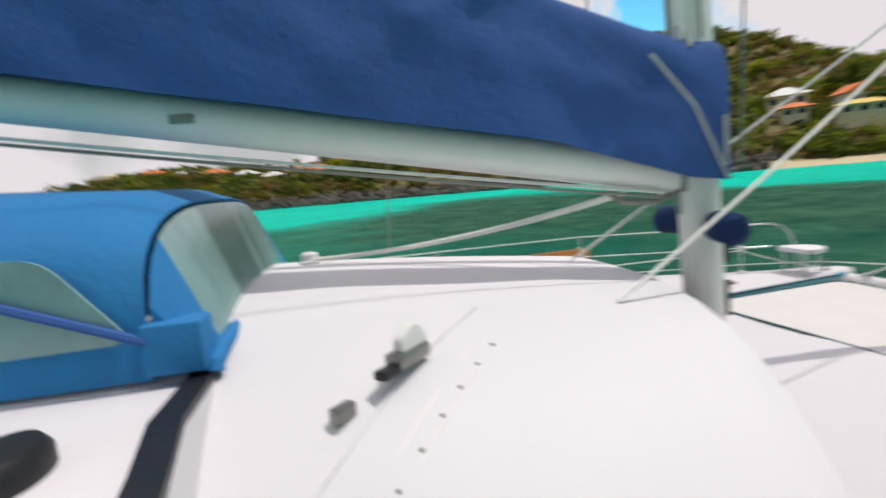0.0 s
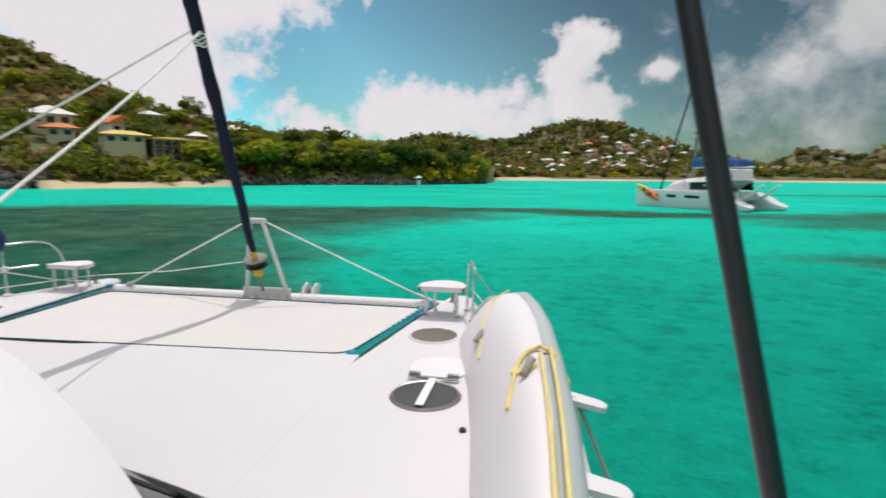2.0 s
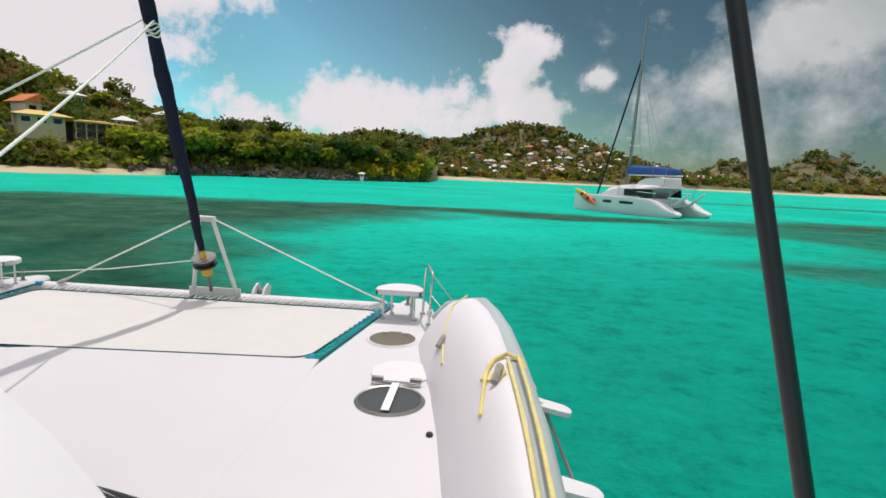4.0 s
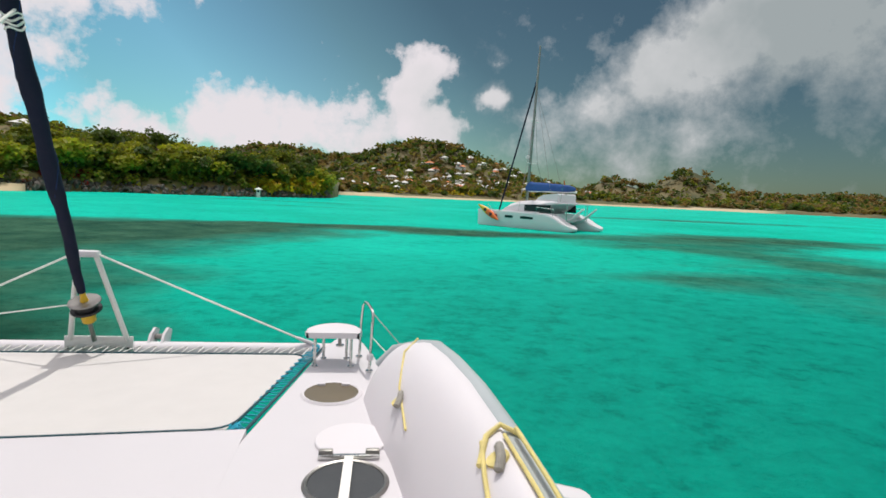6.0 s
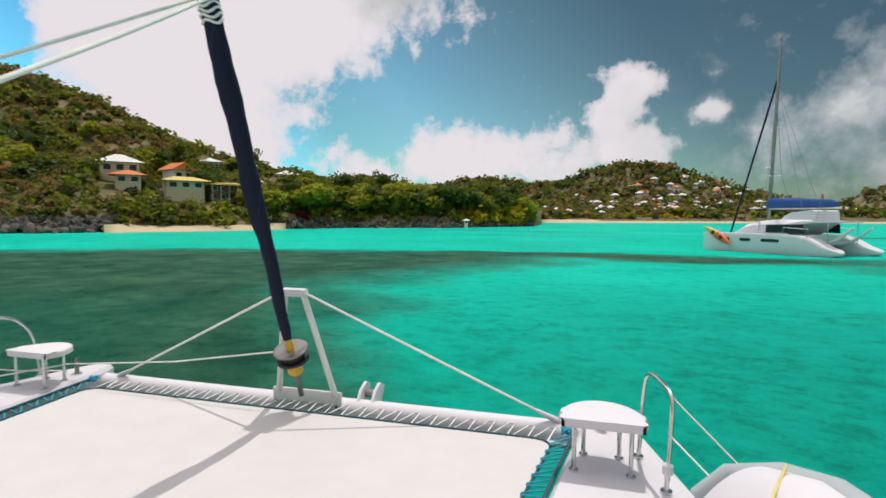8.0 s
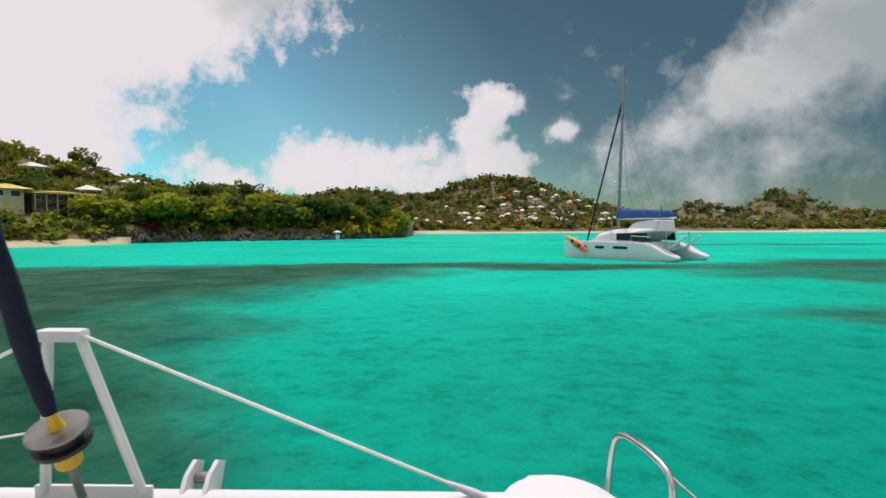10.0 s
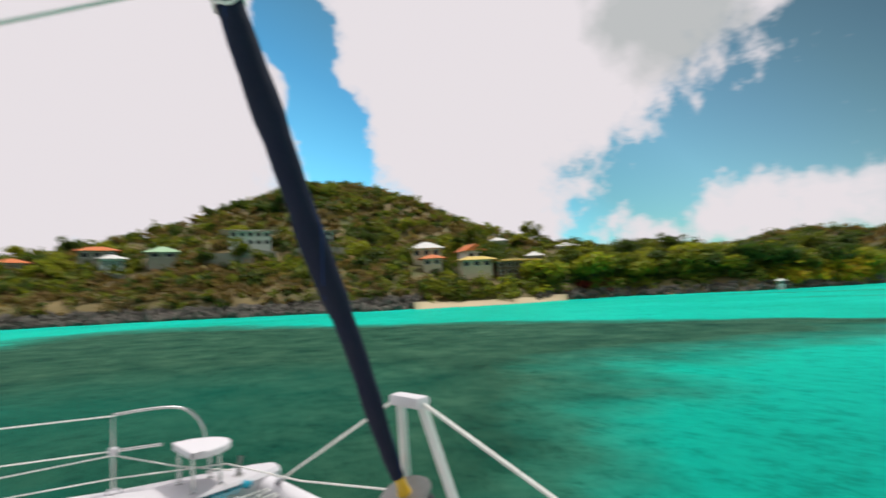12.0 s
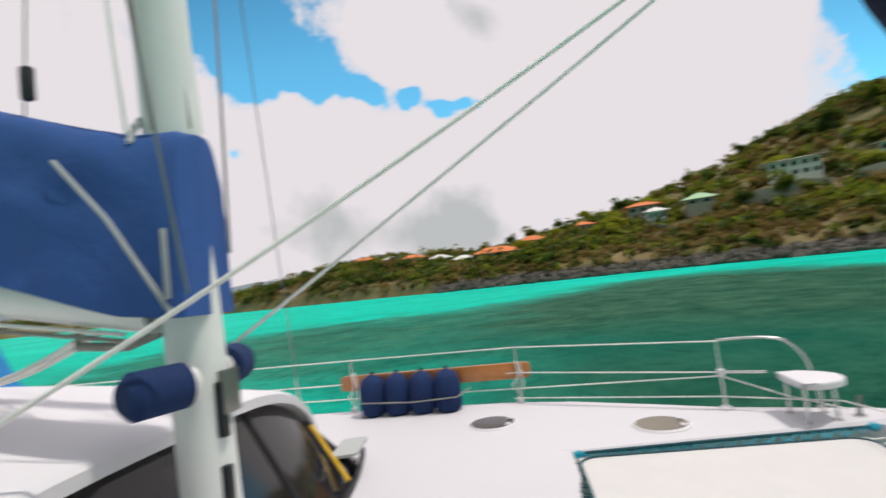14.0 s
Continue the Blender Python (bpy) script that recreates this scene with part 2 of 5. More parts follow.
SOIL = material("scrubby_hillside", (0.19, 0.14, 0.055), 0.95, vary=0.35, grain=0.12, bump=1.0, bump_scale=0.6, other=(0.075, 0.085, 0.018))
SOIL_FAR = material("wooded_hillside", (0.15, 0.12, 0.045), 0.95, vary=0.35, grain=0.05, bump=1.0, bump_scale=0.12, other=(0.06, 0.065, 0.02))
HAZE_HILL = material("painted_haze_mountain", (0.16, 0.2, 0.22), 1.0, vary=0.15, grain=0.01, bump=0.0)
PLASTER = material("white_plaster", (0.74, 0.72, 0.68), 0.8, vary=0.08, grain=0.8, bump=0.1, bump_scale=6)
CREAM = material("cream_plaster", (0.62, 0.52, 0.36), 0.85, vary=0.1, grain=0.8, bump=0.1, bump_scale=6)
# brown wall colour, darkened to carry the shade under the verandah
BROWN_SHADE_WALL = material("brown_plaster_painted_shade", (0.2, 0.13, 0.08), 0.85, vary=0.15, grain=0.8, bump=0.1, bump_scale=6)
CONCRETE = material("weathered_concrete", (0.36, 0.32, 0.26), 0.9, vary=0.2, grain=0.6, bump=0.3, bump_scale=4)
ROOF_ORANGE = material("orange_roof", (0.62, 0.17, 0.04), 0.7, vary=0.15, grain=1.2, bump=0.3, bump_scale=6)
ROOF_WHITE = material("pale_roof", (0.66, 0.64, 0.60), 0.6, vary=0.08, grain=0.8, bump=0.15, bump_scale=4)
ROOF_YELLOW = material("yellow_roof", (0.66, 0.48, 0.12), 0.7, vary=0.12, grain=0.8, bump=0.15, bump_scale=4)
ROOF_GREEN = material("pale_green_roof", (0.34, 0.52, 0.30), 0.6, vary=0.1, grain=0.8, bump=0.15, bump_scale=4)
GLASS_DARK = material("dark_window", (0.02, 0.022, 0.025), 0.12, vary=0.2, grain=0.5, bump=0.0)
RED_BUSH = material("red_flowering_shrub", (0.22, 0.03, 0.015), 0.7, vary=0.3, grain=1, bump=0.0, island=0.6, spec=0.2, leafy=0.4)


def water_material():
    """Clear shallow water over sand, with weed beds showing dark through it and wind ripples on top."""
    m = bpy.data.materials.new("turquoise_water")
    m.use_nodes = True
    n = Nodes(m.node_tree)
    pos = n.add("ShaderNodeTexCoord").outputs["Object"]
    wob = n.add("ShaderNodeVectorMath", {0: n.add("ShaderNodeTexNoise", {"Vector": pos, "Scale": 0.06, "Detail": 5.0}).outputs[1], 1: (0.5, 0.5, 0.5)}, operation="SUBTRACT").outputs[0]
    at = n.add("ShaderNodeVectorMath", {0: wob, 1: (14, 14, 0), 2: pos}, operation="MULTIPLY_ADD").outputs[0]
    # weed beds: x, y, reach across and along, weight
    beds = [(-24, 29, 15, 12, 1.3), (-30, 8, 22, 14, 0.85), (-12, 36, 11, 6, 1.1), (0, 44, 12, 3.6, 1.0), (10, 42, 9, 3, 0.7), (-52, 20, 26, 14, 1.1), (-30, -14, 20, 12, 0.65), (-8, 8.5, 4.5, 4, 1.2), (-16, 14, 7, 6, 1.1),
            (15, 20, 6, 4, 0.4), (24, 34, 9, 5, 0.5), (36, 44, 18, 7, 0.9), (28, 26, 9, 5, 0.6), (26, 15, 9, 6, 0.5), (60, 95, 40, 8, 0.6), (-22, 118, 24, 4, 0.6), (-10, 90, 14, 3, 0.4), (-14, -40, 16, 12, 0.7)]
    bed = 0.0
    for x, y, rx, ry, w in beds:
        d = n.add("ShaderNodeVectorMath", {0: n.add("ShaderNodeVectorMath", {0: at, 1: (x, y, 0)}, operation="SUBTRACT").outputs[0], 1: (1 / rx, 1 / ry, 0)}, operation="MULTIPLY").outputs[0]
        q = n.add("ShaderNodeVectorMath", {0: d, 1: d}, operation="DOT_PRODUCT").outputs["Value"]
        bed = n.math("MULTIPLY_ADD", n.math("EXPONENT", n.math("MULTIPLY", q, -1.0)), w, bed)
    mott = n.noise(pos, 0.22, 6, 0.6)
    bed = n.math("ADD", bed, n.math("MULTIPLY", n.math("SUBTRACT", mott, 0.5), 0.7))
    weed = n.ramp(bed, [(0.25, 0.0), (0.55, 0.75), (0.95, 1.0)])
    sand = n.ramp(n.noise(pos, 0.05, 3), [(0.3, (0.002, 0.40, 0.28)), (0.7, (0.005, 0.54, 0.41))])
    # deeper water round the anchorage
    off = n.add("ShaderNodeVectorMath", {0: at, 1: (14, 4, 0)}, operation="DISTANCE").outputs["Value"]
    sand = n.mix(n.ramp(n.math("MULTIPLY", off, 1 / 30), [(0.2, 1.0), (0.85, 0.0)]), sand, (0.002, 0.26, 0.195))
    base = n.mix(weed, sand, n.ramp(n.noise(pos, 0.5, 5), [(0.3, (0.012, 0.062, 0.038)), (0.7, (0.044, 0.125, 0.074))]))
    port = n.add("ShaderNodeVectorMath", {0: at, 1: (-14, 6, 0)}, operation="DISTANCE").outputs["Value"]
    base = n.mix(n.ramp(n.math("MULTIPLY", port, 1 / 12), [(0.2, 0.7), (1.0, 0.0)]), base, (0.003, 0.11, 0.075))
    turned = n.add("ShaderNodeMapping", {"Vector": pos, "Rotation": (0, 0, radians(20)), "Scale": (0.95, 1.15, 1.0)}).outputs[0]
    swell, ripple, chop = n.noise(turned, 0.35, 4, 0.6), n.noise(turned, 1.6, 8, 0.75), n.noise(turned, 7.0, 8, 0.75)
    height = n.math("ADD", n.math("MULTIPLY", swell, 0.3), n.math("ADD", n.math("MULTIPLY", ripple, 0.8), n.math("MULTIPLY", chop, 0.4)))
    # ripple light and shade painted into the colour: bright crests, dark troughs
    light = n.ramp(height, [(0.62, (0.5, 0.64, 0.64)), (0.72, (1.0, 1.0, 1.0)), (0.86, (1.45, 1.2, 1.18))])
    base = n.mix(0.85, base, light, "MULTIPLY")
    b = n.add("ShaderNodeBump", {"Strength": 0.75, "Distance": 0.2, "Height": height}).outputs[0]
    body = n.add("ShaderNodeBsdfDiffuse", {"Color": base, "Normal": b})
    gloss = n.add("ShaderNodeBsdfGlossy", {"Color": (0.6, 0.95, 0.9, 1), "Roughness": 0.16, "Normal": b})
    amount = n.math("MULTIPLY", n.add("ShaderNodeFresnel", {"IOR": 1.2, "Normal": b}).outputs[0], 0.28)
    out = n.add("ShaderNodeMixShader", {0: amount, 1: body.outputs[0], 2: gloss.outputs[0]})
    n.tree.links.new(out.outputs[0], n.add("ShaderNodeOutputMaterial").inputs[0])
    return m


WATER = water_material()

# ---- building helpers ----


def mesh_of(name, bm, mat, smooth=True):
    me = bpy.data.meshes.new(name)
    bm.normal_update()
    bm.to_mesh(me)
    bm.free()
    me.materials.append(mat)
    if smooth:
        me.shade_smooth()
        me.set_sharp_from_angle(angle=radians(38))
    return me


def part(name, bm, mat, parent=None, label="", smooth=True):
    """Links a bmesh as one mesh object under a thing or a part."""
    ob = new(name, mesh_of(name, bm, mat, smooth))
    if parent is not None:
        ob.parent = parent
    if label:
        ob["label"] = label
    return ob


def thing(name, label, category, group="", at=(0, 0, 0)):
    ob = new(name)
    ob.location = at
    return tagged(ob, label, category, group)


def solo(name, bm, mat, label, category, group="", kind=""):
    return tagged(part(name, bm, mat), label, category, group, kind)


def box(bm, x0, x1, y0, y1, z0, z1, bevel=0.0, m=None):
    r = bmesh.ops.create_cube(bm, size=1)
    vs = r["verts"]
    t = Matrix.Translation(((x0 + x1) / 2, (y0 + y1) / 2, (z0 + z1) / 2)) @ Matrix.Diagonal((x1 - x0, y1 - y0, z1 - z0, 1))
    bmesh.ops.transform(bm, matrix=(m @ t) if m else t, verts=vs)
    if bevel:
        es = list({e for v in vs for e in v.link_edges})
        bmesh.ops.bevel(bm, geom=es, offset=bevel, segments=2, affect="EDGES", profile=0.6)
    return bm


def thicken(bm, t):
    """Gives a sheet its thickness."""
    bm.normal_update()
    bmesh.ops.solidify(bm, geom=bm.faces[:], thickness=t)
    bmesh.ops.recalc_face_normals(bm, faces=bm.faces)
    return bm


def tube(bm, pts, radius, sides=10, caps=True, closed=False):
    """A round bar along points; radius is a number or one for each point."""
    pts = [Vector(p) for p in pts]
    n = len(pts)
    rings, up = [], None
    for i, p in enumerate(pts):
        a = pts[(i - 1) % n] if (i or closed) else p
        b = pts[(i + 1) % n] if (i < n - 1 or closed) else p
        t = (b - a).normalized()
        if up is None:
            up = t.orthogonal().normalized()
        up = (up - t * up.dot(t)).normalized()
        side = t.cross(up)
        r = radius[i] if hasattr(radius, "__len__") else radius
        rings.append([bm.verts.new(p + r * (cos(2 * pi * k / sides) * up + sin(2 * pi * k / sides) * side)) for k in range(sides)])
    for i in range(n if closed else n - 1):
        a, b = rings[i], rings[(i + 1) % n]
        for k in range(sides):
            bm.faces.new((a[k], a[(k + 1) % sides], b[(k + 1) % sides], b[k]))
    if caps and not closed:
        bm.faces.new(list(reversed(rings[0])))
        bm.faces.new(rings[-1])
    return bm


def skin(bm, rings, closed_ring=True, cap=True):
    """Joins rings of points that have the same count."""
    vs = [[bm.verts.new(p) for p in ring] for ring in rings]
    k = len(vs[0])
    for a, b in zip(vs, vs[1:]):
        for i in range(k if closed_ring else k - 1):
            bm.faces.new((a[i], a[(i + 1) % k], b[(i + 1) % k], b[i]))
    if cap and closed_ring:
        bm.faces.new(list(reversed(vs[0])))
        bm.faces.new(vs[-1])
    return bm


def slab(bm, outline, z0, z1, bevel=0.0):
    """A plate with the given outline in plan."""
    lo = [bm.verts.new((x, y, z0)) for x, y in outline]
    hi = [bm.verts.new((x, y, z1)) for x, y in outline]
    n = len(lo)
    sides = [bm.faces.new((lo[i], lo[(i + 1) % n], hi[(i + 1) % n], hi[i])) for i in range(n)]
    bottom = bm.faces.new(list(reversed(lo)))
    top = bm.faces.new(hi)
    if bevel:
        bmesh.ops.bevel(bm, geom=list(top.edges), offset=bevel, segments=3, affect="EDGES", profile=0.6)
    return bm


def disc(bm, c, r, h, sides=36, tilt=None, rim=0.0):
    """A short round plate of height h on c; tilt is a matrix for it."""
    prof = [(r - rim, h), (r, h - rim), (r, 0)] if rim else [(r, h), (r, 0)]
    rings = []
    for rr, z in prof:
        rings.append([Vector((rr * cos(2 * pi * k / sides), rr * sin(2 * pi * k / sides), z)) for k in range(sides)])
    m = Matrix.Translation(c) @ (tilt or Matrix.Identity(4))
    return skin(bm, [[m @ p for p in ring] for ring in reversed(rings)])


def arc(p, q, r, lift, steps=12):
    """Points of a sagging or rising line from p to q."""
    p, q = Vector(p), Vector(q)
    return [p.lerp(q, i / steps) + Vector((0, 0, lift * 4 * (i / steps) * (1 - i / steps))) for i in range(steps + 1)]


def rounded(pts, r, steps=5, closed=True):
    """A plan outline with its corners rounded."""
    out, n = [], len(pts)
    for i in range(n):
        p, a, b = Vector(pts[i]), Vector(pts[i - 1]), Vector(pts[(i + 1) % n])
        u, v = (a - p), (b - p)
        k = min(r, u.length * 0.45, v.length * 0.45)
        s, e = p + u.normalized() * k, p + v.normalized() * k
        for j in range(steps + 1):
            t = j / steps
            out.append(((1 - t) ** 2 * s + 2 * t * (1 - t) * p + t * t * e)[:])
    return out


def rope(name, pts, radius, mat, label, category="rope", group=""):
    return solo(name, tube(bmesh.new(), pts, radius, 8), mat, label, category, group)


rnd = random.Random(7)

# ---- water ----
bm = bmesh.new()
R0 = [0.0, 6, 14, 30, 60, 120, 250, 600, 1500, 4500]
skin(bm, [[(max(r, 0.01) * cos(2 * pi * k / 64), max(r, 0.01) * sin(2 * pi * k / 64), WATER_Z) for k in range(64)] for r in R0], cap=False)
bmesh.ops.reverse_faces(bm, faces=bm.faces[:]) if bm.faces[:][0].normal.z < 0 else None
bm.normal_update()
if sum(f.normal.z for f in bm.faces) < 0:
    bmesh.ops.reverse_faces(bm, faces=bm.faces[:])
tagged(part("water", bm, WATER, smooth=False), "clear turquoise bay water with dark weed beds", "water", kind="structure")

# ---- the boat: hulls and deck ----
DECK = 0.1


def hull(side):
    """One hull with its flat side deck; side is 1 to starboard."""
    rings = []
    #        y, inner x, outer x at the deck, draught half width
    table = [(-6.0, 1.75, 3.3), (-3.0, 1.75, 3.42), (0.0, 1.75, 3.44), (2.0, 1.75, 3.42), (3.2, 1.75, 3.36), (3.85, 1.78, 3.22), (4.5, 1.88, 2.95), (5.1, 1.97, 2.68), (5.7, 2.06, 2.52), (6.0, 2.12, 2.44), (6.15, 2.18, 2.36)]
    for y, a, b in table:
        c, w = (a + b) / 2, (b - a) / 2
        ring = [(c - w + 0.03, DECK), (c + w - 0.03, DECK), (c + w, DECK - 0.03), (c + w * 0.97, -0.3), (c + w * 0.8, -0.9), (c + w * 0.5, -1.5), (c, -1.75),
                (c - w * 0.5, -1.5), (c - w * 0.8, -0.9), (c - w * 0.97, -0.3), (c - w, DECK - 0.03)]
        ring = [(side * x, y, z) for x, z in ring]
        rings.append(ring)
    bm = skin(bmesh.new(), rings)
    bmesh.ops.recalc_face_normals(bm, faces=bm.faces)
    return bm


for side, word in ((1, "starboard"), (-1, "port")):
    tagged(part("hull_" + word, hull(side), NONSKID), "white gelcoat catamaran hull with a flat side deck", "hull", kind="structure")

# bridge deck between the hulls, up to the trampoline
bm = slab(bmesh.new(), [(-1.84, -6), (1.84, -6), (1.84, 3.2), (1.8, 4.04), (-0.3, 3.885), (-0.5, 3.83), (-0.8, 3.8), (-1.15, 3.79), (-1.3, 3.81), (-1.79, 3.775), (-1.84, 3.2)], -0.45, DECK + 0.0012)
tagged(part("deck", bm, NONSKID, smooth=False), "white non-skid foredeck of the catamaran", "deck", kind="structure")


def roof_z(x, y):
    """Height of the coachroof's smooth dome."""
    u = min(1.0, abs(x) / 2.35)
    ahead = 1.10 - 0.046 * max(0.0, y + 0.4) ** 1.6
    return DECK + (ahead - DECK) * (1 - u ** 3.2) ** 1.7


def brow(x):
    """How far forward the roof reaches."""
    return 2.08 - 0.34 * (abs(x) / 2.0) ** 2.4


bm = bmesh.new()
xs = [2.35 * sin(pi / 2 * i / 18) for i in range(-18, 19)]
rings = []
for k in list(np.linspace(-5.0, 0.0, 9)) + list(np.linspace(0.25, 1.0, 10) * 1.0):
    rings.append([(x, (k if k <= 0 else brow(x) * k), roof_z(x, k if k <= 0 else brow(x) * k)) for x in xs])
last = rings[-1]
rings.append([(x, y + 0.025, z - 0.02) for x, y, z in last])
rings.append([(x, y + 0.022, max(DECK - 0.01, z - 0.075)) for x, y, z in last])
rings.append([(x, y - 0.12, max(DECK - 0.01, z - 0.085)) for x, y, z in last])
skin(bm, rings, closed_ring=False)
bmesh.ops.recalc_face_normals(bm, faces=bm.faces)
if sum(f.normal.z for f in bm.faces) < 0:
    bmesh.ops.reverse_faces(bm, faces=bm.faces[:])
roof = solo("coachroof", bm, GELCOAT, "smooth white domed coachroof with an overhanging front edge", "cabin roof", kind="structure")

# cabin front: dark raked window under the overhang, a pale lining showing through it
house = thing("cabin_front", "dark smoked wraparound cabin window under the white roof", "cabin window", at=(0, 0, 0))
wx = np.linspace(-2.0, 2.0, 21)
top = [(x, brow(x) - 0.08, roof_z(x, brow(x)) - 0.06) for x in wx]
low = [(x * 1.03, brow(x) + 0.34 + 0.02 * (abs(x) / 2) ** 2, DECK - 0.02) for x in wx]
bm = skin(bmesh.new(), [top, low], closed_ring=False)
thicken(bm, 0.02)
part("pane", bm, SMOKE_GLASS, house, "dark smoked acrylic")
part("sill", tube(bmesh.new(), [(x, y, z + 0.03) for x, y, z in low], 0.022, 8), BLACK, house)
for x0, y0 in ((-1.5, 0.0), (-0.55, 0.0), (0.55, 0.0), (1.5, 0.0)):
    i0 = int(round((x0 + 2.0) / 0.2))
    part("mullion", tube(bmesh.new(), [top[i0], low[i0]], 0.02, 8), BLACK, house)
bm = bmesh.new()
q = [Vector(top[3]).lerp(Vector(low[3]), 0.25), Vector(top[4]).lerp(Vector(low[4]), 0.9)]
tube(bm, [q[0] + Vector((0, 0.03, 0.01)), q[1] + Vector((0, 0.03, 0.02))], 0.016, 8)
part("wiper", bm, YELLOW, house, "yellowed wiper arm")
bm = slab(bmesh.new(), rounded([(-1.75, 2.28), (-1.35, 2.34), (-1.3, 2.16), (-1.7, 2.1)], 0.05), 0.28, 0.3)
part("instrument_cover", bm, GREY_PANEL, house, "pale cover behind the window")

# ---- mast, boom, sail cover ----
mast = thing("mast", "pale grey alloy mast with halyards", "mast", at=(0.3, 2.43, 0))
bm = bmesh.new()
oval = [(0.085 * cos(2 * pi * k / 20), 0.115 * sin(2 * pi * k / 20)) for k in range(20)]
skin(bm, [[(x, y + 0.03 - 0.03 * z, z) for x, y in oval] for z in (0.09, 1.2, 2.5, 6, 16.5)])
part("spar", bm, ALLOY, mast)
bm = box(bmesh.new(), -0.16, 0.16, -0.19, 0.19, 0.09, 0.13, 0.012)
part("step", bm, ALLOY, mast)
bm = tube(bmesh.new(), [(0, -0.125, 1.2), (0, -0.167, 2.6), (0, -0.284, 6.5)], 0.013, 6)
part("sail_track", bm, DULL_STEEL, mast, smooth=False)
for z in (0.62, 0.92):
    bm = box(bmesh.new(), 0.02, 0.055, 0.095, 0.13, z, z + 0.2, 0.008)
    part("cleat", bm, BLACK, mast)
bm = box(bmesh.new(), -0.05, 0.05, 0.11, 0.135, 1.0, 1.16, 0.006)
part("exit_plate", bm, DULL_STEEL, mast)
for k, (dx, dy) in enumerate(((0.03, 0.13), (-0.03, 0.135), (0.1, 0.02), (0.1, -0.09), (-0.1, 0.0))):
    bm = tube(bmesh.new(), [(dx, dy - 0.06, 2.08), (dx * 1.1, dy - 0.08, 2.4), (dx * 0.8, dy * 0.8 - 0.8, 13.0)], 0.0075, 6)
    part("halyard", bm, ROPE if k % 2 else ROPE_GREY, mast)

for sx, z in ((1, 1.17), (-1, 1.19)):
    w = thing("mast_winch", "mast winch under a navy canvas cover", "winch", "mast winches", at=(0.3 + sx * 0.12, 2.45, z - 0.04))
    bm = bmesh.new()
    m = Matrix.Rotation(radians(90 * sx), 4, "Y") @ Matrix.Rotation(radians(18), 4, "X")
    disc(bm, (0, 0, 0), 0.082, 0.21, 18, m, 0.03)
    part("cover", bm, NAVY_DEEP, w)
    bm = disc(bmesh.new(), (-sx * 0.05, 0, 0), 0.06, 0.06, 14, m)
    part("base", bm, ALLOY, w)

boom = thing("boom", "pale alloy boom with a drooping sheet", "boom", at=(0.3, 2.25, 1.44))
bm = bmesh.new()
b0, b1 = Vector((0, 0.02, -0.02)), Vector((0, -5.6, 1.03))
rings = []
for t in np.linspace(0, 1, 12):
    c = b0.lerp(b1, t)
    rings.append([(0.085 * cos(2 * pi * k / 18), c.y, c.z + 0.105 * sin(2 * pi * k / 18)) for k in range(18)])
skin(bm, rings)
bmesh.ops.recalc_face_normals(bm, faces=bm.faces)
part("spar", bm, ALLOY, boom)
bm = box(bmesh.new(), -0.05, 0.05, 0.0, 0.12, -0.12, 0.08, 0.012)
part("gooseneck", bm, DULL_STEEL, boom)
for t in (0.42, 0.62, 0.74):
    c = b0.lerp(b1, t)
    bm = box(bmesh.new(), 0.075, 0.095, c.y - 0.05, c.y + 0.05, c.z - 0.03, c.z + 0.01, 0.006)
    part("fairlead", bm, DULL_STEEL, boom)
for dz in (-0.15, -0.175):
    bm = tube(bmesh.new(), arc(b0 + Vector((0.06, -0.1, dz + 0.06)), b1 + Vector((0.06, 0, dz - 0.02)), 0, -0.03), 0.009, 6)
    part("reef_line", bm, ROPE if dz > -0.16 else ROPE_GREY, boom)
bm = tube(bmesh.new(), [(0.0, -0.35, -0.08), (0.05, -0.3, -0.14), (0.02, -0.1, -0.16), (0, 0.03, -0.12)], 0.018, 8)
part("block_strop", bm, ROPE_GREY, boom)

# the cover: canvas draped over the flaked sail, in folds
cover = thing("sail_cover", "navy canvas cover over the flaked mainsail", "sail cover", at=(0.3, 2.25, 1.44))
bm = bmesh.new()
rings = []
for i in range(91):
    t = max(0.0, (i - 2) / 88)
    nose = (0.55, 0.9, 1.0)[min(i, 2)]          # the cover closes round the front of the mast
    y = 0.27 - t * 6.0 + (0.0, -0.015, -0.05)[min(i, 2)]
    base = 0.05 - 0.19 * min(0, y)
    ht = 0.58 + 0.09 * min(1, t * 7) + 0.14 * t
    half = (0.158 + 0.04 * min(1, t * 5) + 0.014 * sin(t * 40)) * nose
    ring = []
    for k in range(33):
        a = pi * k / 32
        s = cos(a)
        x = half * math.copysign(abs(s) ** 0.42, s) if abs(s) < 0.999 else half * s
        zz = sin(a) ** 0.8 * ht
        sd = 1 if s > 0 else 5
        fold = 0.018 * noise.noise(Vector((y * 2.2 + zz * 3.1, zz * 4, 1.3 + sd))) + 0.02 * noise.noise(Vector((y * 6 + zz * 5, zz * 2.2, 9.1 + sd))) * sin(a) ** 0.6
        crease = 0.022 * max(0.0, 1 - abs(sin(3.1 * y - 4.5 * zz + 2.5 * noise.noise(Vector((y, zz * 2, 4)))) * 3)) * sin(a) ** 0.5
        low = -0.12 * max(0.0, 1 - t / 0.15)
        ring.append((x + (fold + crease + 0.012 * exp(-((zz - 0.3) / 0.02) ** 2)) * nose * (1 if x > 0 else -1), y, base + zz * (0.97 if i < 2 else 1.0) + low * (1 - sin(a)) + 0.03 * noise.noise(Vector((y * 1.5, 3.3, 0.2))) * sin(a)))
    rings.append(ring)
skin(bm, rings, closed_ring=False)
bm.verts.ensure_lookup_table()
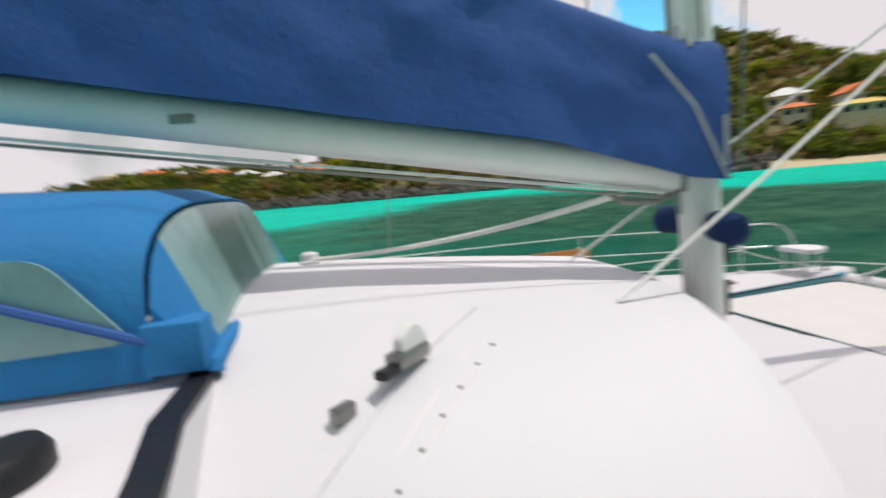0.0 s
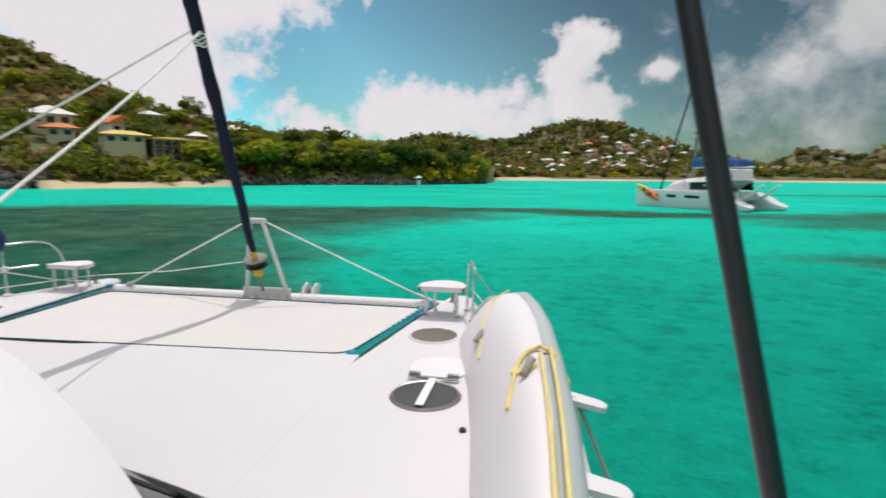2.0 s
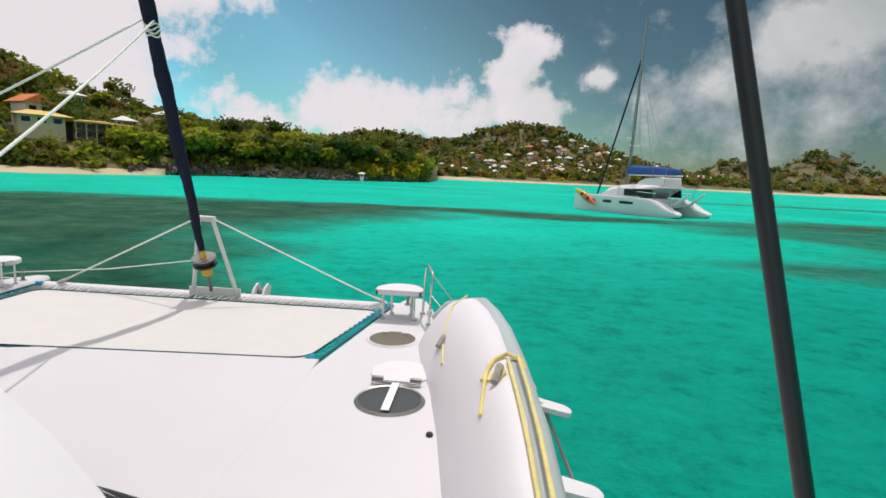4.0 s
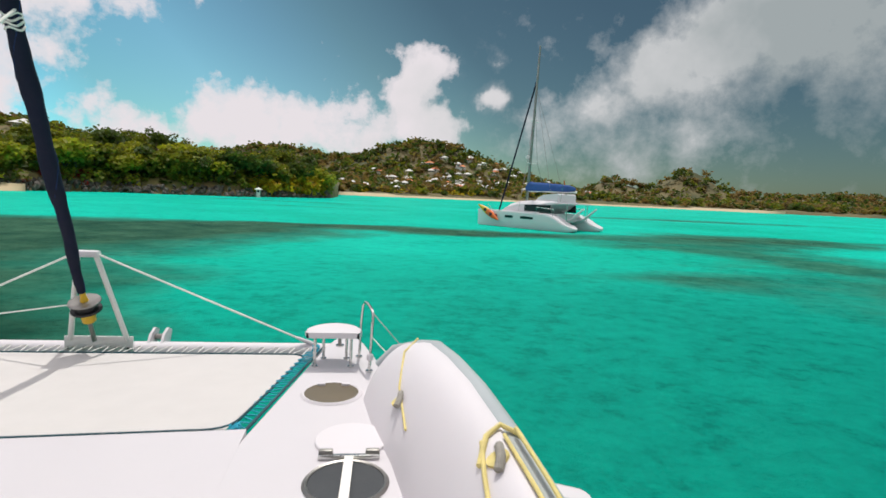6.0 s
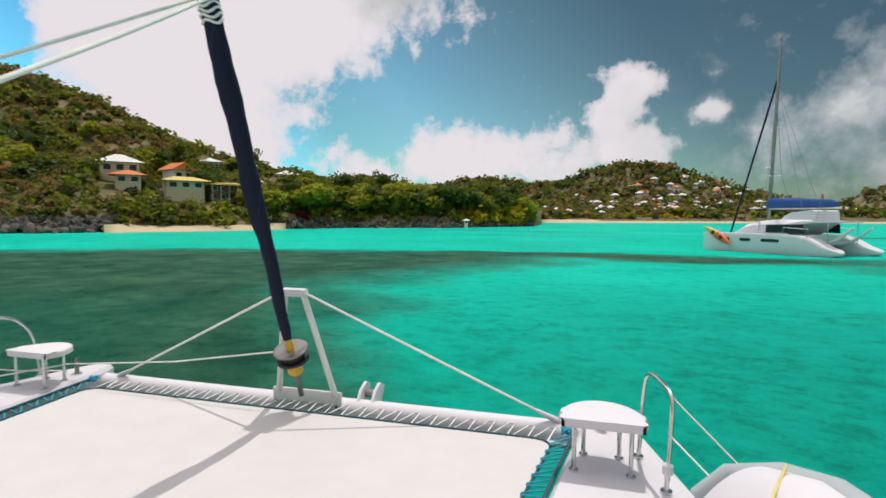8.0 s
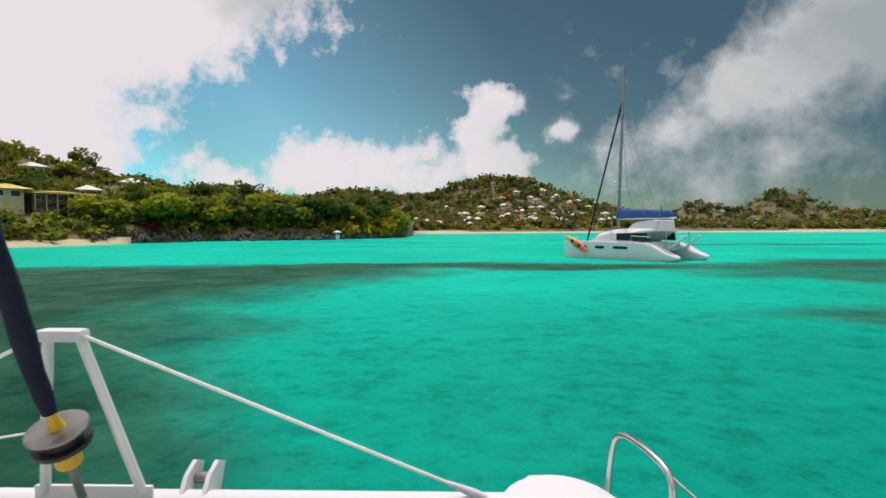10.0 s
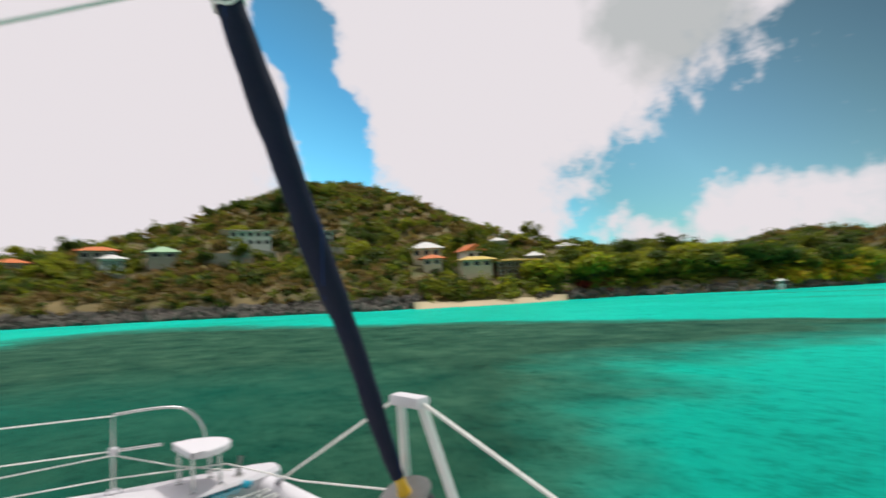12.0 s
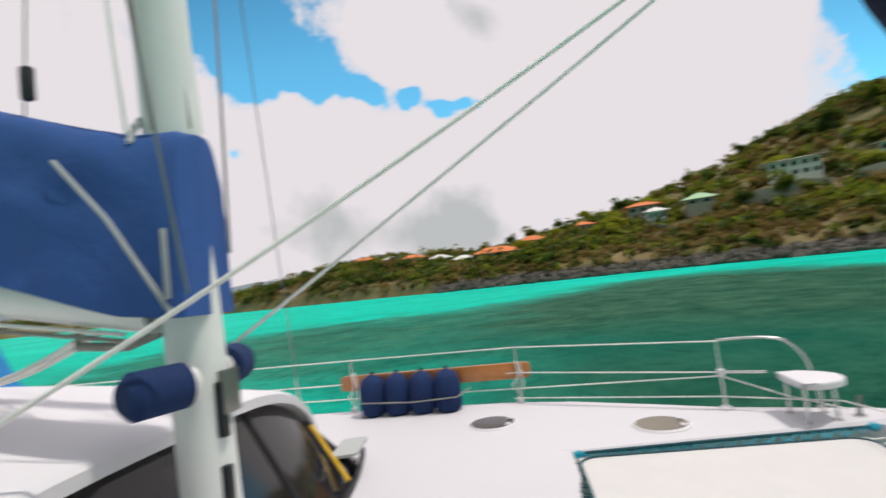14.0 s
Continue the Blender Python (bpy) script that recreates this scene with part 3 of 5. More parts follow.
bm.faces.new([bm.verts[k] for k in range(33)])
thicken(bm, 0.006)
part("canvas", bm, NAVY, cover)
bm = bmesh.new()
box(bm, 0.165, 0.175, 0.2, 0.22, 0.0, 0.25, 0.003)
part("lacing_flap", bm, GREY_PANEL, cover, "pale webbing edge")
for y in (0.1, -1.6):
    bm = bmesh.new()
    pts = [(0.2 * cos(pi * k / 14), y - 0.05 * sin(pi * k / 14), 0.02 - 0.19 * y + 0.0 + (0.72) * sin(pi * k / 14) ** 0.8) for k in range(4, 11)]
    tube(bm, pts, 0.014, 6)
    part("strap", bm, GREY_PANEL, cover)
for sx in (1, -1):
    bm = tube(bmesh.new(), [(sx * 0.2, -0.2, 0.55), (sx * 0.205, 0.02, 0.3), (sx * 0.165, 0.22, -0.06)], 0.009, 6)
    part("buckle_strap", bm, GREY_PANEL, cover)

# standing blocks and lines above the cover
for y, z0 in ((1.8, 2.24), (1.4, 2.34)):
    ln = thing("lazy_jack", "thin lazy jack line with a small block", "rigging line", "lazy jacks")
    part("line", tube(bmesh.new(), [(0.38, y, z0), (0.31, y + 0.25, 6.5)], 0.005, 6), ROPE_GREY, ln)
    part("block", box(bmesh.new(), 0.36, 0.4, y + 0.0, y + 0.045, z0 + 0.06, z0 + 0.2, 0.012), BLACK, ln)

# ---- shrouds ----
MAST_TOP = (0.3, 1.98, 16.0)


def shroud(side):
    s = thing("shroud", "dark sleeved shroud running up to the mast" if side > 0 else "thin steel shroud with a rigging screw", "shroud", "shrouds")
    foot = Vector((3.52, 0.733, 0.08)) if side > 0 else Vector((-3.36, 0.9, DECK))
    top = Vector((0.28, 2.63, 16.0)) if side > 0 else Vector(MAST_TOP)
    lift = (top - foot).normalized()
    if side > 0:
        part("chainplate", tube(bmesh.new(), [(3.36, 0.733, -0.05), (3.45, 0.733, -0.02), foot, foot + lift * 0.12], 0.022, 8), STEEL, s)
    else:
        part("chainplate", box(bmesh.new(), foot.x - 0.012, foot.x + 0.012, foot.y - 0.04, foot.y + 0.04, DECK - 0.01, DECK + 0.14, 0.004), STEEL, s)
    part("rigging_screw", tube(bmesh.new(), [foot + lift * 0.1, foot + lift * 0.2, foot + lift * 0.38, foot + lift * 0.45], [0.006, 0.012, 0.012, 0.006], 10), STEEL, s)
    part("wire", tube(bmesh.new(), [foot + lift * 0.4, top], 0.006, 8), DULL_STEEL, s)
    if side > 0:
        part("sleeve", tube(bmesh.new(), [foot + lift * 0.3, foot + lift * 4.2], 0.0093, 12), CARBON, s, "matt black plastic sleeve")


shroud(1)
shroud(-1)
rope("diamond_wire", [(0.22, 2.55, 1.6), (-0.6, 2.2, 8.0)], 0.006, DULL_STEEL, "thin steel stay beside the mast", "stay", "mast stays")
rope("diamond_wire", [(0.47, 2.54, 1.45), (1.2, 2.2, 8.0)], 0.006, DULL_STEEL, "thin steel stay beside the mast", "stay", "mast stays")

# ---- forestay with the furled jib, A-frame, crossbeam ----
stay = thing("furled_jib", "navy furled jib on the forestay with a furling drum", "furled sail", at=(0, 5.84, 0.12))
foot, tie = Vector((0, 5.84, 0.12)), Vector((0.04, 4.82, 2.76))
lift = (tie - foot).normalized()
loc = lambda d: lift * d
pts, rad = [], []
for i in range(90):
    d = 0.52 + i * 0.1
    pts.append(loc(d) + Vector((0.006 * sin(d * 7), 0.006 * cos(d * 5), 0)))
    rad.append(min(0.06, 0.034 + 0.022 * (d - 0.5)) * (1 + 0.08 * sin(d * 9.0) + 0.05 * sin(d * 23)))
part("sail", tube(bmesh.new(), pts, rad, 16), NAVY_DARK, stay)
# the spiral edge of the rolled cloth
bm = tube(bmesh.new(), [p + (Vector((cos(i * 0.55), sin(i * 0.55), 0.0)) * r * 0.99) for i, (p, r) in enumerate(zip(pts, rad))], 0.006, 5)
part("cloth_edge", bm, NAVY_DEEP, stay)
m = lift.to_track_quat("Z", "Y").to_matrix().to_4x4()
part("upper_flange", disc(bmesh.new(), loc(0.42), 0.128, 0.012, 28, m, 0.004), DULL_STEEL, stay)
part("spool", disc(bmesh.new(), loc(0.345), 0.09, 0.075, 24, m), BLACK, stay)
part("lower_flange", disc(bmesh.new(), loc(0.335), 0.122, 0.02, 28, m, 0.004), BLACK, stay)
part("swivel", tube(bmesh.new(), [loc(0.43), loc(0.47), loc(0.54)], [0.035, 0.026, 0.022], 12), YELLOW, stay, "brass coloured swivel")
part("drum_housing", tube(bmesh.new(), [loc(0.2), loc(0.22), loc(0.32), loc(0.335)], [0.03, 0.055, 0.06, 0.05], 14), YELLOW, stay, "yellow drum housing")
part("toggle", tube(bmesh.new(), [loc(0.0), loc(0.22)], 0.02, 10), DULL_STEEL, stay)
for k in range(4):
    d = 2.66 + 0.03 * k
    c = loc(d)
    ringp = [c + m.to_3x3() @ Vector((0.058 * cos(a), 0.058 * sin(a), 0.012 * sin(3 * a + k))) for a in np.linspace(0, 2 * pi, 16, endpoint=False)]
    part("lashing", tube(bmesh.new(), ringp, 0.008, 6, closed=True), ROPE, stay, "white cord lashing")

frame_a = thing("striker_frame", "white A-shaped striker frame on the crossbeam", "A-frame", at=(0, 5.93, 0.0))
bm = box(bmesh.new(), -0.3, 0.3, -0.02, 0.0, 0.0, 0.14, 0.006)
part("base_plate", bm, ALLOY, frame_a, "drilled steel base plate")
for x in (-0.26, -0.13, 0.02, 0.15, 0.26):
    part("bolt", disc(bmesh.new(), (x, -0.02, 0.03), 0.011, 0.012, 10, Matrix.Rotation(radians(90), 4, "X")), DULL_STEEL, frame_a)
for sx in (-1, 1):
    part("leg", tube(bmesh.new(), [(sx * 0.25, -0.01, 0.1), (sx * 0.075, -0.18, 0.93)], 0.0235, 14), ALLOY, frame_a)
bm = box(bmesh.new(), -0.11, 0.11, -0.235, -0.145, 0.905, 0.965, 0.026)
part("head", bm, GELCOAT, frame_a)
for sx in (-1, 1):
    bm = tube(bmesh.new(), [(sx * 0.105, -0.19, 0.93), (sx * 1.92, 0.07, 0.07)], 0.0095, 8)
    part("tie_rod", bm, ROPE, frame_a, "pale braided stay")
    bm = tube(bmesh.new(), [(sx * 1.78, 0.055, 0.135), (sx * 1.91, 0.07, 0.075), (sx * 1.98, 0.08, 0.04)], [0.012, 0.024, 0.02], 10)
    part("end_fitting", bm, GELCOAT, frame_a)

beam = thing("crossbeam", "white round forward crossbeam between the bows", "crossbeam")
part("spar", tube(bmesh.new(), [(-2.2, 6.02, -0.035), (2.2, 6.02, -0.035)], 0.095, 24), GELCOAT, beam)
bm = box(bmesh.new(), -2.0, 2.0, 5.9, 5.935, -0.075, -0.055, 0.004)
part("lacing_track", bm, ALLOY, beam)
roller = thing("bow_roller", "white twin-cheek bow roller on the crossbeam", "bow roller", at=(0.46, 6.03, 0.0))
for x in (-0.06, 0.06):
    bm = slab(bmesh.new(), [(-0.08, -0.03), (0.14, -0.03), (0.2, 0.1), (0.12, 0.14), (0.02, 0.1)], x - 0.012, x + 0.012, 0.003)
    bmesh.ops.transform(bm, matrix=Matrix(((0, 0, 1, 0), (1, 0, 0, 0), (0, 1, 0, 0.03), (0, 0, 0, 1))), verts=bm.verts)
    bmesh.ops.recalc_face_normals(bm, faces=bm.faces)
    part("cheek", bm, GELCOAT, roller)
part("sheave", tube(bmesh.new(), [(-0.05, 0.1, 0.08), (0.05, 0.1, 0.08)], 0.03, 14), DULL_STEEL, roller)

# ---- trampoline with lacing ----
tramp = thing("trampoline", "white mesh trampoline laced between hulls and crossbeam", "trampoline")
aft_edge = lambda u: 3.94 + 0.13 * u          # the aft edge runs a little askew
inner = [(-1.66, aft_edge(-1)), (1.69, aft_edge(1)), (1.93, 5.7), (-1.93, 5.7)]
net_z = lambda v: 0.088 - 0.04 * v          # almost level with the deck aft, lower at the crossbeam
bm = bmesh.new()
nx, ny = 40, 24
rings = []
for j in range(ny + 1):
    v = j / ny
    half = 1.67 + (1.93 - 1.67) * v
    rings.append([(half * (2 * i / nx - 1), aft_edge(2 * i / nx - 1) * (1 - v) + 5.7 * v, net_z(v) - 0.035 * (1 - (2 * i / nx - 1) ** 2) * sin(pi * v)) for i in range(nx + 1)])
skin(bm, rings, closed_ring=False)
thicken(bm, 0.004)
bmesh.ops.recalc_face_normals(bm, faces=bm.faces)
net = part("net", bm, MESH_CLOTH, tramp)
edge = rounded([(x, y) for x, y in inner], 0.16)
part("edge_rope", tube(bmesh.new(), [(x, y, net_z((y - 4.0) / 1.7) + 0.002) for x, y in edge], 0.009, 8, closed=True), ROPE_TEAL, tramp, "dark teal bolt rope")


def lacing(a, b, c, d, count, mat, z=0.075):
    """A zigzag cord between the line a-b on the net and the line c-d on the deck."""
    a, b, c, d = (Vector((*p, z)) for p in (a, b, c, d))
    pts = []
    for i in range(count):
        pts += [a.lerp(b, (i + 0.1) / count), c.lerp(d, (i + 0.35) / count), c.lerp(d, (i + 0.65) / count), a.lerp(b, (i + 0.9) / count)]
    return tube(bmesh.new(), pts, 0.005, 5)


part("lacing", lacing((-1.9, 5.7), (1.9, 5.7), (-1.97, 5.91), (1.97, 5.91), 28, ROPE, 0.045), ROPE, tramp, "pale cord along the crossbeam")
for sx in (1, -1):
    part("lacing", lacing((sx * 1.67, aft_edge(sx) + 0.02), (sx * 1.92, 5.68), (sx * 1.775, aft_edge(sx) - 0.05), (sx * 2.05, 5.8), 15, ROPE_CYAN), ROPE_CYAN, tramp, "cyan cord along the hull")
    part("edge_cord", tube(bmesh.new(), [(sx * 1.778, aft_edge(sx) - 0.06, 0.08), (sx * 1.9, 4.75, 0.085), (sx * 2.06, 5.84, 0.075)], 0.012, 6), ROPE_TEAL, tramp)
    for x, y in ((1.72, aft_edge(sx) - 0.02), (2.0, 5.76)):
        ring = [(sx * x + 0.03 * cos(a), y + 0.02 * sin(a) + 0.003 * a, 0.09 + 0.02 * sin(a * 1.5)) for a in np.linspace(0, 6 * pi, 40)]
        part("corner_lashing", tube(bmesh.new(), ring, 0.008, 6), ROPE_CYAN, tramp)
part("lacing", lacing((-1.62, aft_edge(-1)), (1.62, aft_edge(1)), (-1.72, aft_edge(-1) - 0.1), (1.72, aft_edge(1) - 0.1), 24, ROPE_TEAL), ROPE_TEAL, tramp, "dark cord along the foredeck")


# ---- deck hatches ----
def hatch(x, y, lid, label, lid_mat=None, opened=False):
    h = thing("deck_hatch", label, "hatch", "deck hatches", at=(x, y, DECK))
    r = 0.205
    sides = 40
    bm = bmesh.new()
    prof = [(r - 0.012, -0.004), (r - 0.008, 0.012), (r + 0.004, 0.016), (r + 0.018, 0.002)]
    skin(bm, [[(rr * cos(2 * pi * k / sides), rr * sin(2 * pi * k / sides), z) for k in range(sides)] for rr, z in prof], cap=False)
    bmesh.ops.recalc_face_normals(bm, faces=bm.faces)
    part("rim", bm, GELCOAT if not opened else DULL_STEEL, h)
    if not opened:
        part("lid", disc(bmesh.new(), (0, 0, -0.002), r - 0.008, 0.011, sides), lid_mat, h, "smoked acrylic lid")
        for sx in (-1, 1):
            part("latch", box(bmesh.new(), sx * 0.09 - 0.03, sx * 0.09 + 0.03, 0.13, 0.165, 0.008, 0.026, 0.008), GELCOAT, h)
    else:
        # no recess is cut: a flat dark disc stands for the locker's shade
        part("well", disc(bmesh.new(), (0, 0, 0.002), r - 0.01, 0.004, sides), LOCKER_SHADE, h, "flat dark disc painted as the shade in the open locker")
        lid_ob = part("lid", disc(bmesh.new(), (0, 0.46, 0.003), 0.215, 0.012, sides, None, 0.005), GELCOAT, h, "hatch lid propped flat open")
        for sx in (-0.13, 0.13):
            part("latch", box(bmesh.new(), sx - 0.04, sx + 0.04, 0.245, 0.275, 0.012, 0.05, 0.01), DULL_STEEL, h)
        part("hinge", box(bmesh.new(), -0.17, 0.17, 0.225, 0.25, 0.004, 0.03, 0.006), STEEL, h)
        part("stay_strap", box(bmesh.new(), -0.025, 0.025, -0.18, 0.23, 0.02, 0.026, 0.002), ROPE, h, "pale printed strap")
    return h


hatch(2.26, 4.62, True, "round smoked deck hatch near the starboard bow", BROWN_LID)
hatch(2.45, 3.42, True, "round deck hatch standing open, locker shade painted on a disc", None, True)
hatch(-2.29, 4.48, True, "round brown smoked hatch near the port bow", BROWN_LID)
hatch(-2.6, 3.12, True, "round dark smoked hatch on the port side deck", SMOKE_LID)


# ---- bow seats, pulpits, rails ----
def bow_seat(side):
    s = thing("bench", "white moulded bow seat on steel legs", "seat", "bow seats", at=((2.21, 5.3, DECK) if side > 0 else (-2.25, 5.52, DECK)))
    out = rounded([(-0.24, -0.11), (0.24, -0.11)], 0.04) + [(0.24 * cos(a), -0.06 + 0.3 * sin(a)) for a in np.linspace(0.1, pi - 0.1, 15)]
    bm = slab(bmesh.new(), out, 0.252, 0.3, 0.02)
    bmesh.ops.recalc_face_normals(bm, faces=bm.faces)
    part("seat", bm, GELCOAT, s)
    for x, y in ((-0.15, -0.08), (0.15, -0.08), (-0.1, 0.13), (0.1, 0.13)):
        leg = part("leg", tube(bmesh.new(), [(x, y, 0.002), (x, y, 0.256)], 0.0125, 10), STEEL, s)
        part("foot", disc(bmesh.new(), (x, y, -0.002), 0.026, 0.012, 14), STEEL, leg)
    return s


def pulpit(side):
    p = thing("pulpit", "bent stainless tube pulpit at the bow", "pulpit rail", "pulpits")
    k = side
    pts = [(k * 2.62, 5.05, DECK + 0.56), (k * 2.57, 5.3, DECK + 0.57), (k * 2.54, 5.5, DECK + 0.55), (k * 2.52, 5.6, DECK + 0.47), (k * 2.5, 5.67, DECK + 0.34), (k * 2.49, 5.7, DECK)]
    if side > 0:
        pts = [(2.52, 5.1, DECK), (2.54, 5.1, DECK + 0.42), (2.54, 5.12, DECK + 0.5), (2.5, 5.27, DECK + 0.53), (2.46, 5.4, DECK + 0.53), (2.44, 5.46, DECK + 0.46), (2.42, 5.48, DECK)]
    # smooth the bends
    q = [Vector(a) for a in pts]
    for _ in range(2):
        r = [q[0]]
        for a, b in zip(q, q[1:]):
            r += [a.lerp(b, 0.25), a.lerp(b, 0.75)]
        q = r + [q[-1]]
    part("tube", tube(bmesh.new(), q, 0.0125, 10), STEEL, p)
    for x, y in ((q[-1].x, q[-1].y),) + (((q[0].x, q[0].y),) if side > 0 else ()):
        part("foot", disc(bmesh.new(), (x, y, DECK - 0.002), 0.03, 0.016, 14), STEEL, p)
    if side < 0:
        part("post", tube(bmesh.new(), [(k * 2.6, 5.05, DECK), (k * 2.62, 5.05, DECK + 0.56)], 0.0125, 10), STEEL, p)
        part("foot", disc(bmesh.new(), (k * 2.6, 5.05, DECK - 0.002), 0.05, 0.03, 14, None, 0.012), GELCOAT, p)
        part("midrail", tube(bmesh.new(), [(k * 2.61, 5.05, DECK + 0.3), (k * 2.5, 5.35, DECK + 0.3)], 0.0125, 10), STEEL, p)
        part("joint", disc(bmesh.new(), (k * 2.61, 5.05, DECK + 0.27), 0.03, 0.06, 12, None, 0.01), GELCOAT, p)
    else:
        part("joint", disc(bmesh.new(), (2.524, 5.1, DECK + 0.1), 0.026, 0.055, 12, None, 0.01), GELCOAT, p)
    return p


for side in (1, -1):
    bow_seat(side)
    pulpit(side)
    c = thing("mooring_cleat", "upright steel bow fairlead", "cleat", "bow cleats", at=(side * 2.22, 5.82, DECK))
    part("horn", tube(bmesh.new(), [(0, 0, 0), (0, 0, 0.07), (0.02 * side, 0.03, 0.14)], [0.02, 0.016, 0.022], 10), DULL_STEEL, c)
    part("base", disc(bmesh.new(), (0, 0, -0.002), 0.04, 0.014, 14), STEEL, c)

posts = [(-3.3, 3.34), (-3.38, 1.53), (-3.4, -0.4), (-3.4, -2.4)]
for x, y in posts:
    s = thing("stanchion", "slim steel lifeline stanchion on the port rail", "stanchion", "port stanchions", at=(x, y, DECK))
    part("post", tube(bmesh.new(), [(0, 0, 0), (0, 0, 0.57)], 0.0115, 10), STEEL, s)
    part("base", disc(bmesh.new(), (0, 0, -0.002), 0.035, 0.05, 14, None, 0.012), GELCOAT, s)
for h0, h1, mat in ((0.555, 0.555, ROPE), (0.3, 0.3, ROPE), (0.14, 0.27, ROPE)):
    pts = [(-2.61, 5.05, DECK + h1)] + [(x, y, DECK + h0 + (h1 - h0) * 0.0) for x, y in posts]
    rope("lifeline", pts, 0.006, mat, "white covered lifeline along the port side", "lifeline", "lifelines")
rope("lifeline", [(-2.61, 5.05, DECK + 0.27), (-2.45, 5.45, DECK + 0.12), (-2.3, 5.8, DECK + 0.03)], 0.006, ROPE, "white lashing from the rail to the bow", "lifeline", "lifelines")
rope("lifeline", [(2.54, 5.12, DECK + 0.49), (2.8, 4.7, DECK + 0.3), (3.02, 4.3, 0.42)], 0.004, DULL_STEEL, "thin wire from the starboard pulpit aft", "lifeline", "lifelines")
rope("lifeline", [(2.53, 5.1, DECK + 0.3), (2.68, 4.9, DECK + 0.2), (2.8, 4.72, 0.25)], 0.004, ROPE, "thin cord from the starboard pulpit aft", "lifeline", "lifelines")
rope("furling_line", [(-0.1, 5.8, 0.47), (-1.1, 5.75, 0.32), (-2.2, 5.72, 0.22), (-2.62, 5.05, 0.2), (-3.25, 3.3, 0.16)], 0.006, ROPE, "thin furling line led to the port rail")

# wooden board with four fenders on the port rail
board = thing("fender_board", "varnished wooden fender board tied to the rail", "board", at=(-3.32, 2.45, DECK))
bm = bmesh.new()
out = rounded([(-1.02, 0.24), (1.02, 0.24), (1.02, 0.4), (-1.02, 0.4)], 0.05)
slab(bm, out, -0.02, 0.02, 0.006)
bmesh.ops.transform(bm, matrix=Matrix(((0, 0, 1, 0), (1, 0, 0, 0), (0, 1, 0, 0), (0, 0, 0, 1))), verts=bm.verts)
bmesh.ops.recalc_face_normals(bm, faces=bm.faces)
part("plank", bm, TEAK, board)
for y in (-0.88, 0.88):
    pts = [(0.03, y, 0.42), (0.05, y + 0.03, 0.3), (0.04, y - 0.05, 0.18), (0.03, y + 0.02, 0.06), (0.04, y + 0.06, 0.2), (0.03, y + 0.04, 0.38), (-0.03, y, 0.42)]
    part("lashing", tube(bmesh.new(), pts, 0.008, 6), ROPE, board, "frayed white lashing")
for k in range(4):
    y = 1.83 + 0.265 * k
    f = thing("fender", "plump fender in a navy fabric cover", "fender", "fenders on the rail", at=(-3.17, y, DECK))
    bm = bmesh.new()
    rings = []
    for z, r in ((0.0, 0.09), (0.02, 0.125), (0.1, 0.14), (0.26, 0.138), (0.34, 0.12), (0.39, 0.085), (0.41, 0.04), (0.42, 0.02)):
        rings.append([(r * (1 + 0.05 * sin(5 * a + k)) * cos(a), r * cos(0) * (1 + 0.04 * sin(4 * a + 2 * k)) * sin(a), z) for a in np.linspace(0, 2 * pi, 18, endpoint=False)])
    skin(bm, rings)
    part("cover", bm, NAVY_DEEP, f)
    part("neck", tube(bmesh.new(), [(0, 0, 0.4), (-0.03, 0.0, 0.44)], 0.02, 8), NAVY_DARK, f)
rope("rope", [(-3.3, 1.65, 0.3), (-3.03, 1.75, 0.26), (-3.02, 2.3, 0.24), (-3.03, 2.75, 0.26), (-3.25, 2.85, 0.3)], 0.006, ROPE_GREY, "grey cord holding the fenders to the rail")

# ---- upturned inflatable dinghy lashed to the starboard rail ----
ding = thing("dinghy", "white inflatable dinghy lashed upside down along the rail", "dinghy", at=(0, 0, 0))
ys = [4.86, 4.82, 4.72, 4.5, 4.1, 3.6, 3.0, 2.3, 1.7, 1.4, 1.3]
hs = [0.1, 0.25, 0.37, 0.44, 0.47, 0.49, 0.5, 0.49, 0.46, 0.36, 0.2]
inx = [2.64, 2.57, 2.51, 2.49, 2.56, 2.68, 2.78, 2.87, 2.93, 2.96, 3.0]
outx = [2.74, 2.83, 2.92, 3.02, 3.09, 3.15, 3.19, 3.22, 3.22, 3.2, 3.16]
bm = bmesh.new()
rings = []
for y, h, a, b in zip(ys, hs, inx, outx):
    ring = []
    for k in range(17):
        u = k / 16
        x = a + (b - a) * u
        z = DECK - 0.01 + h * (sin(pi * min(1, u * 0.62)) ** 0.8)
        ring.append((x, y, z))
    ring += [(b + 0.03, y, DECK + h * 0.5), (b, y, DECK - 0.01)]
    rings.append(ring)
skin(bm, rings)
bmesh.ops.recalc_face_normals(bm, faces=bm.faces)
part("hull", bm, GELCOAT, ding)
pts = [(2.6, 4.78, 0.26), (2.72, 4.77, 0.38)] + [(b - 0.01, y, DECK + h * 0.86) for y, h, b in zip(ys[2:], hs[2:], outx[2:])]
# the tube's grey is the dinghy's shaded outboard side, put into its colour
part("tube", tube(bmesh.new(), pts, [0.04, 0.05] + [0.065] * (len(pts) - 3) + [0.05], 14), TUBE_SHADE_GREY, ding, "inflated side tube, its outboard shade painted grey")
def on_dinghy(y, u):
    """A place on the dinghy's upper skin, u from its inner to its outer edge."""
    a, b, h = (float(np.interp(-y, [-v for v in ys], t)) for t in (inx, outx, hs))
    return Vector((a + (b - a) * u, y, DECK - 0.01 + h * (sin(pi * min(1, u * 0.62)) ** 0.8)))


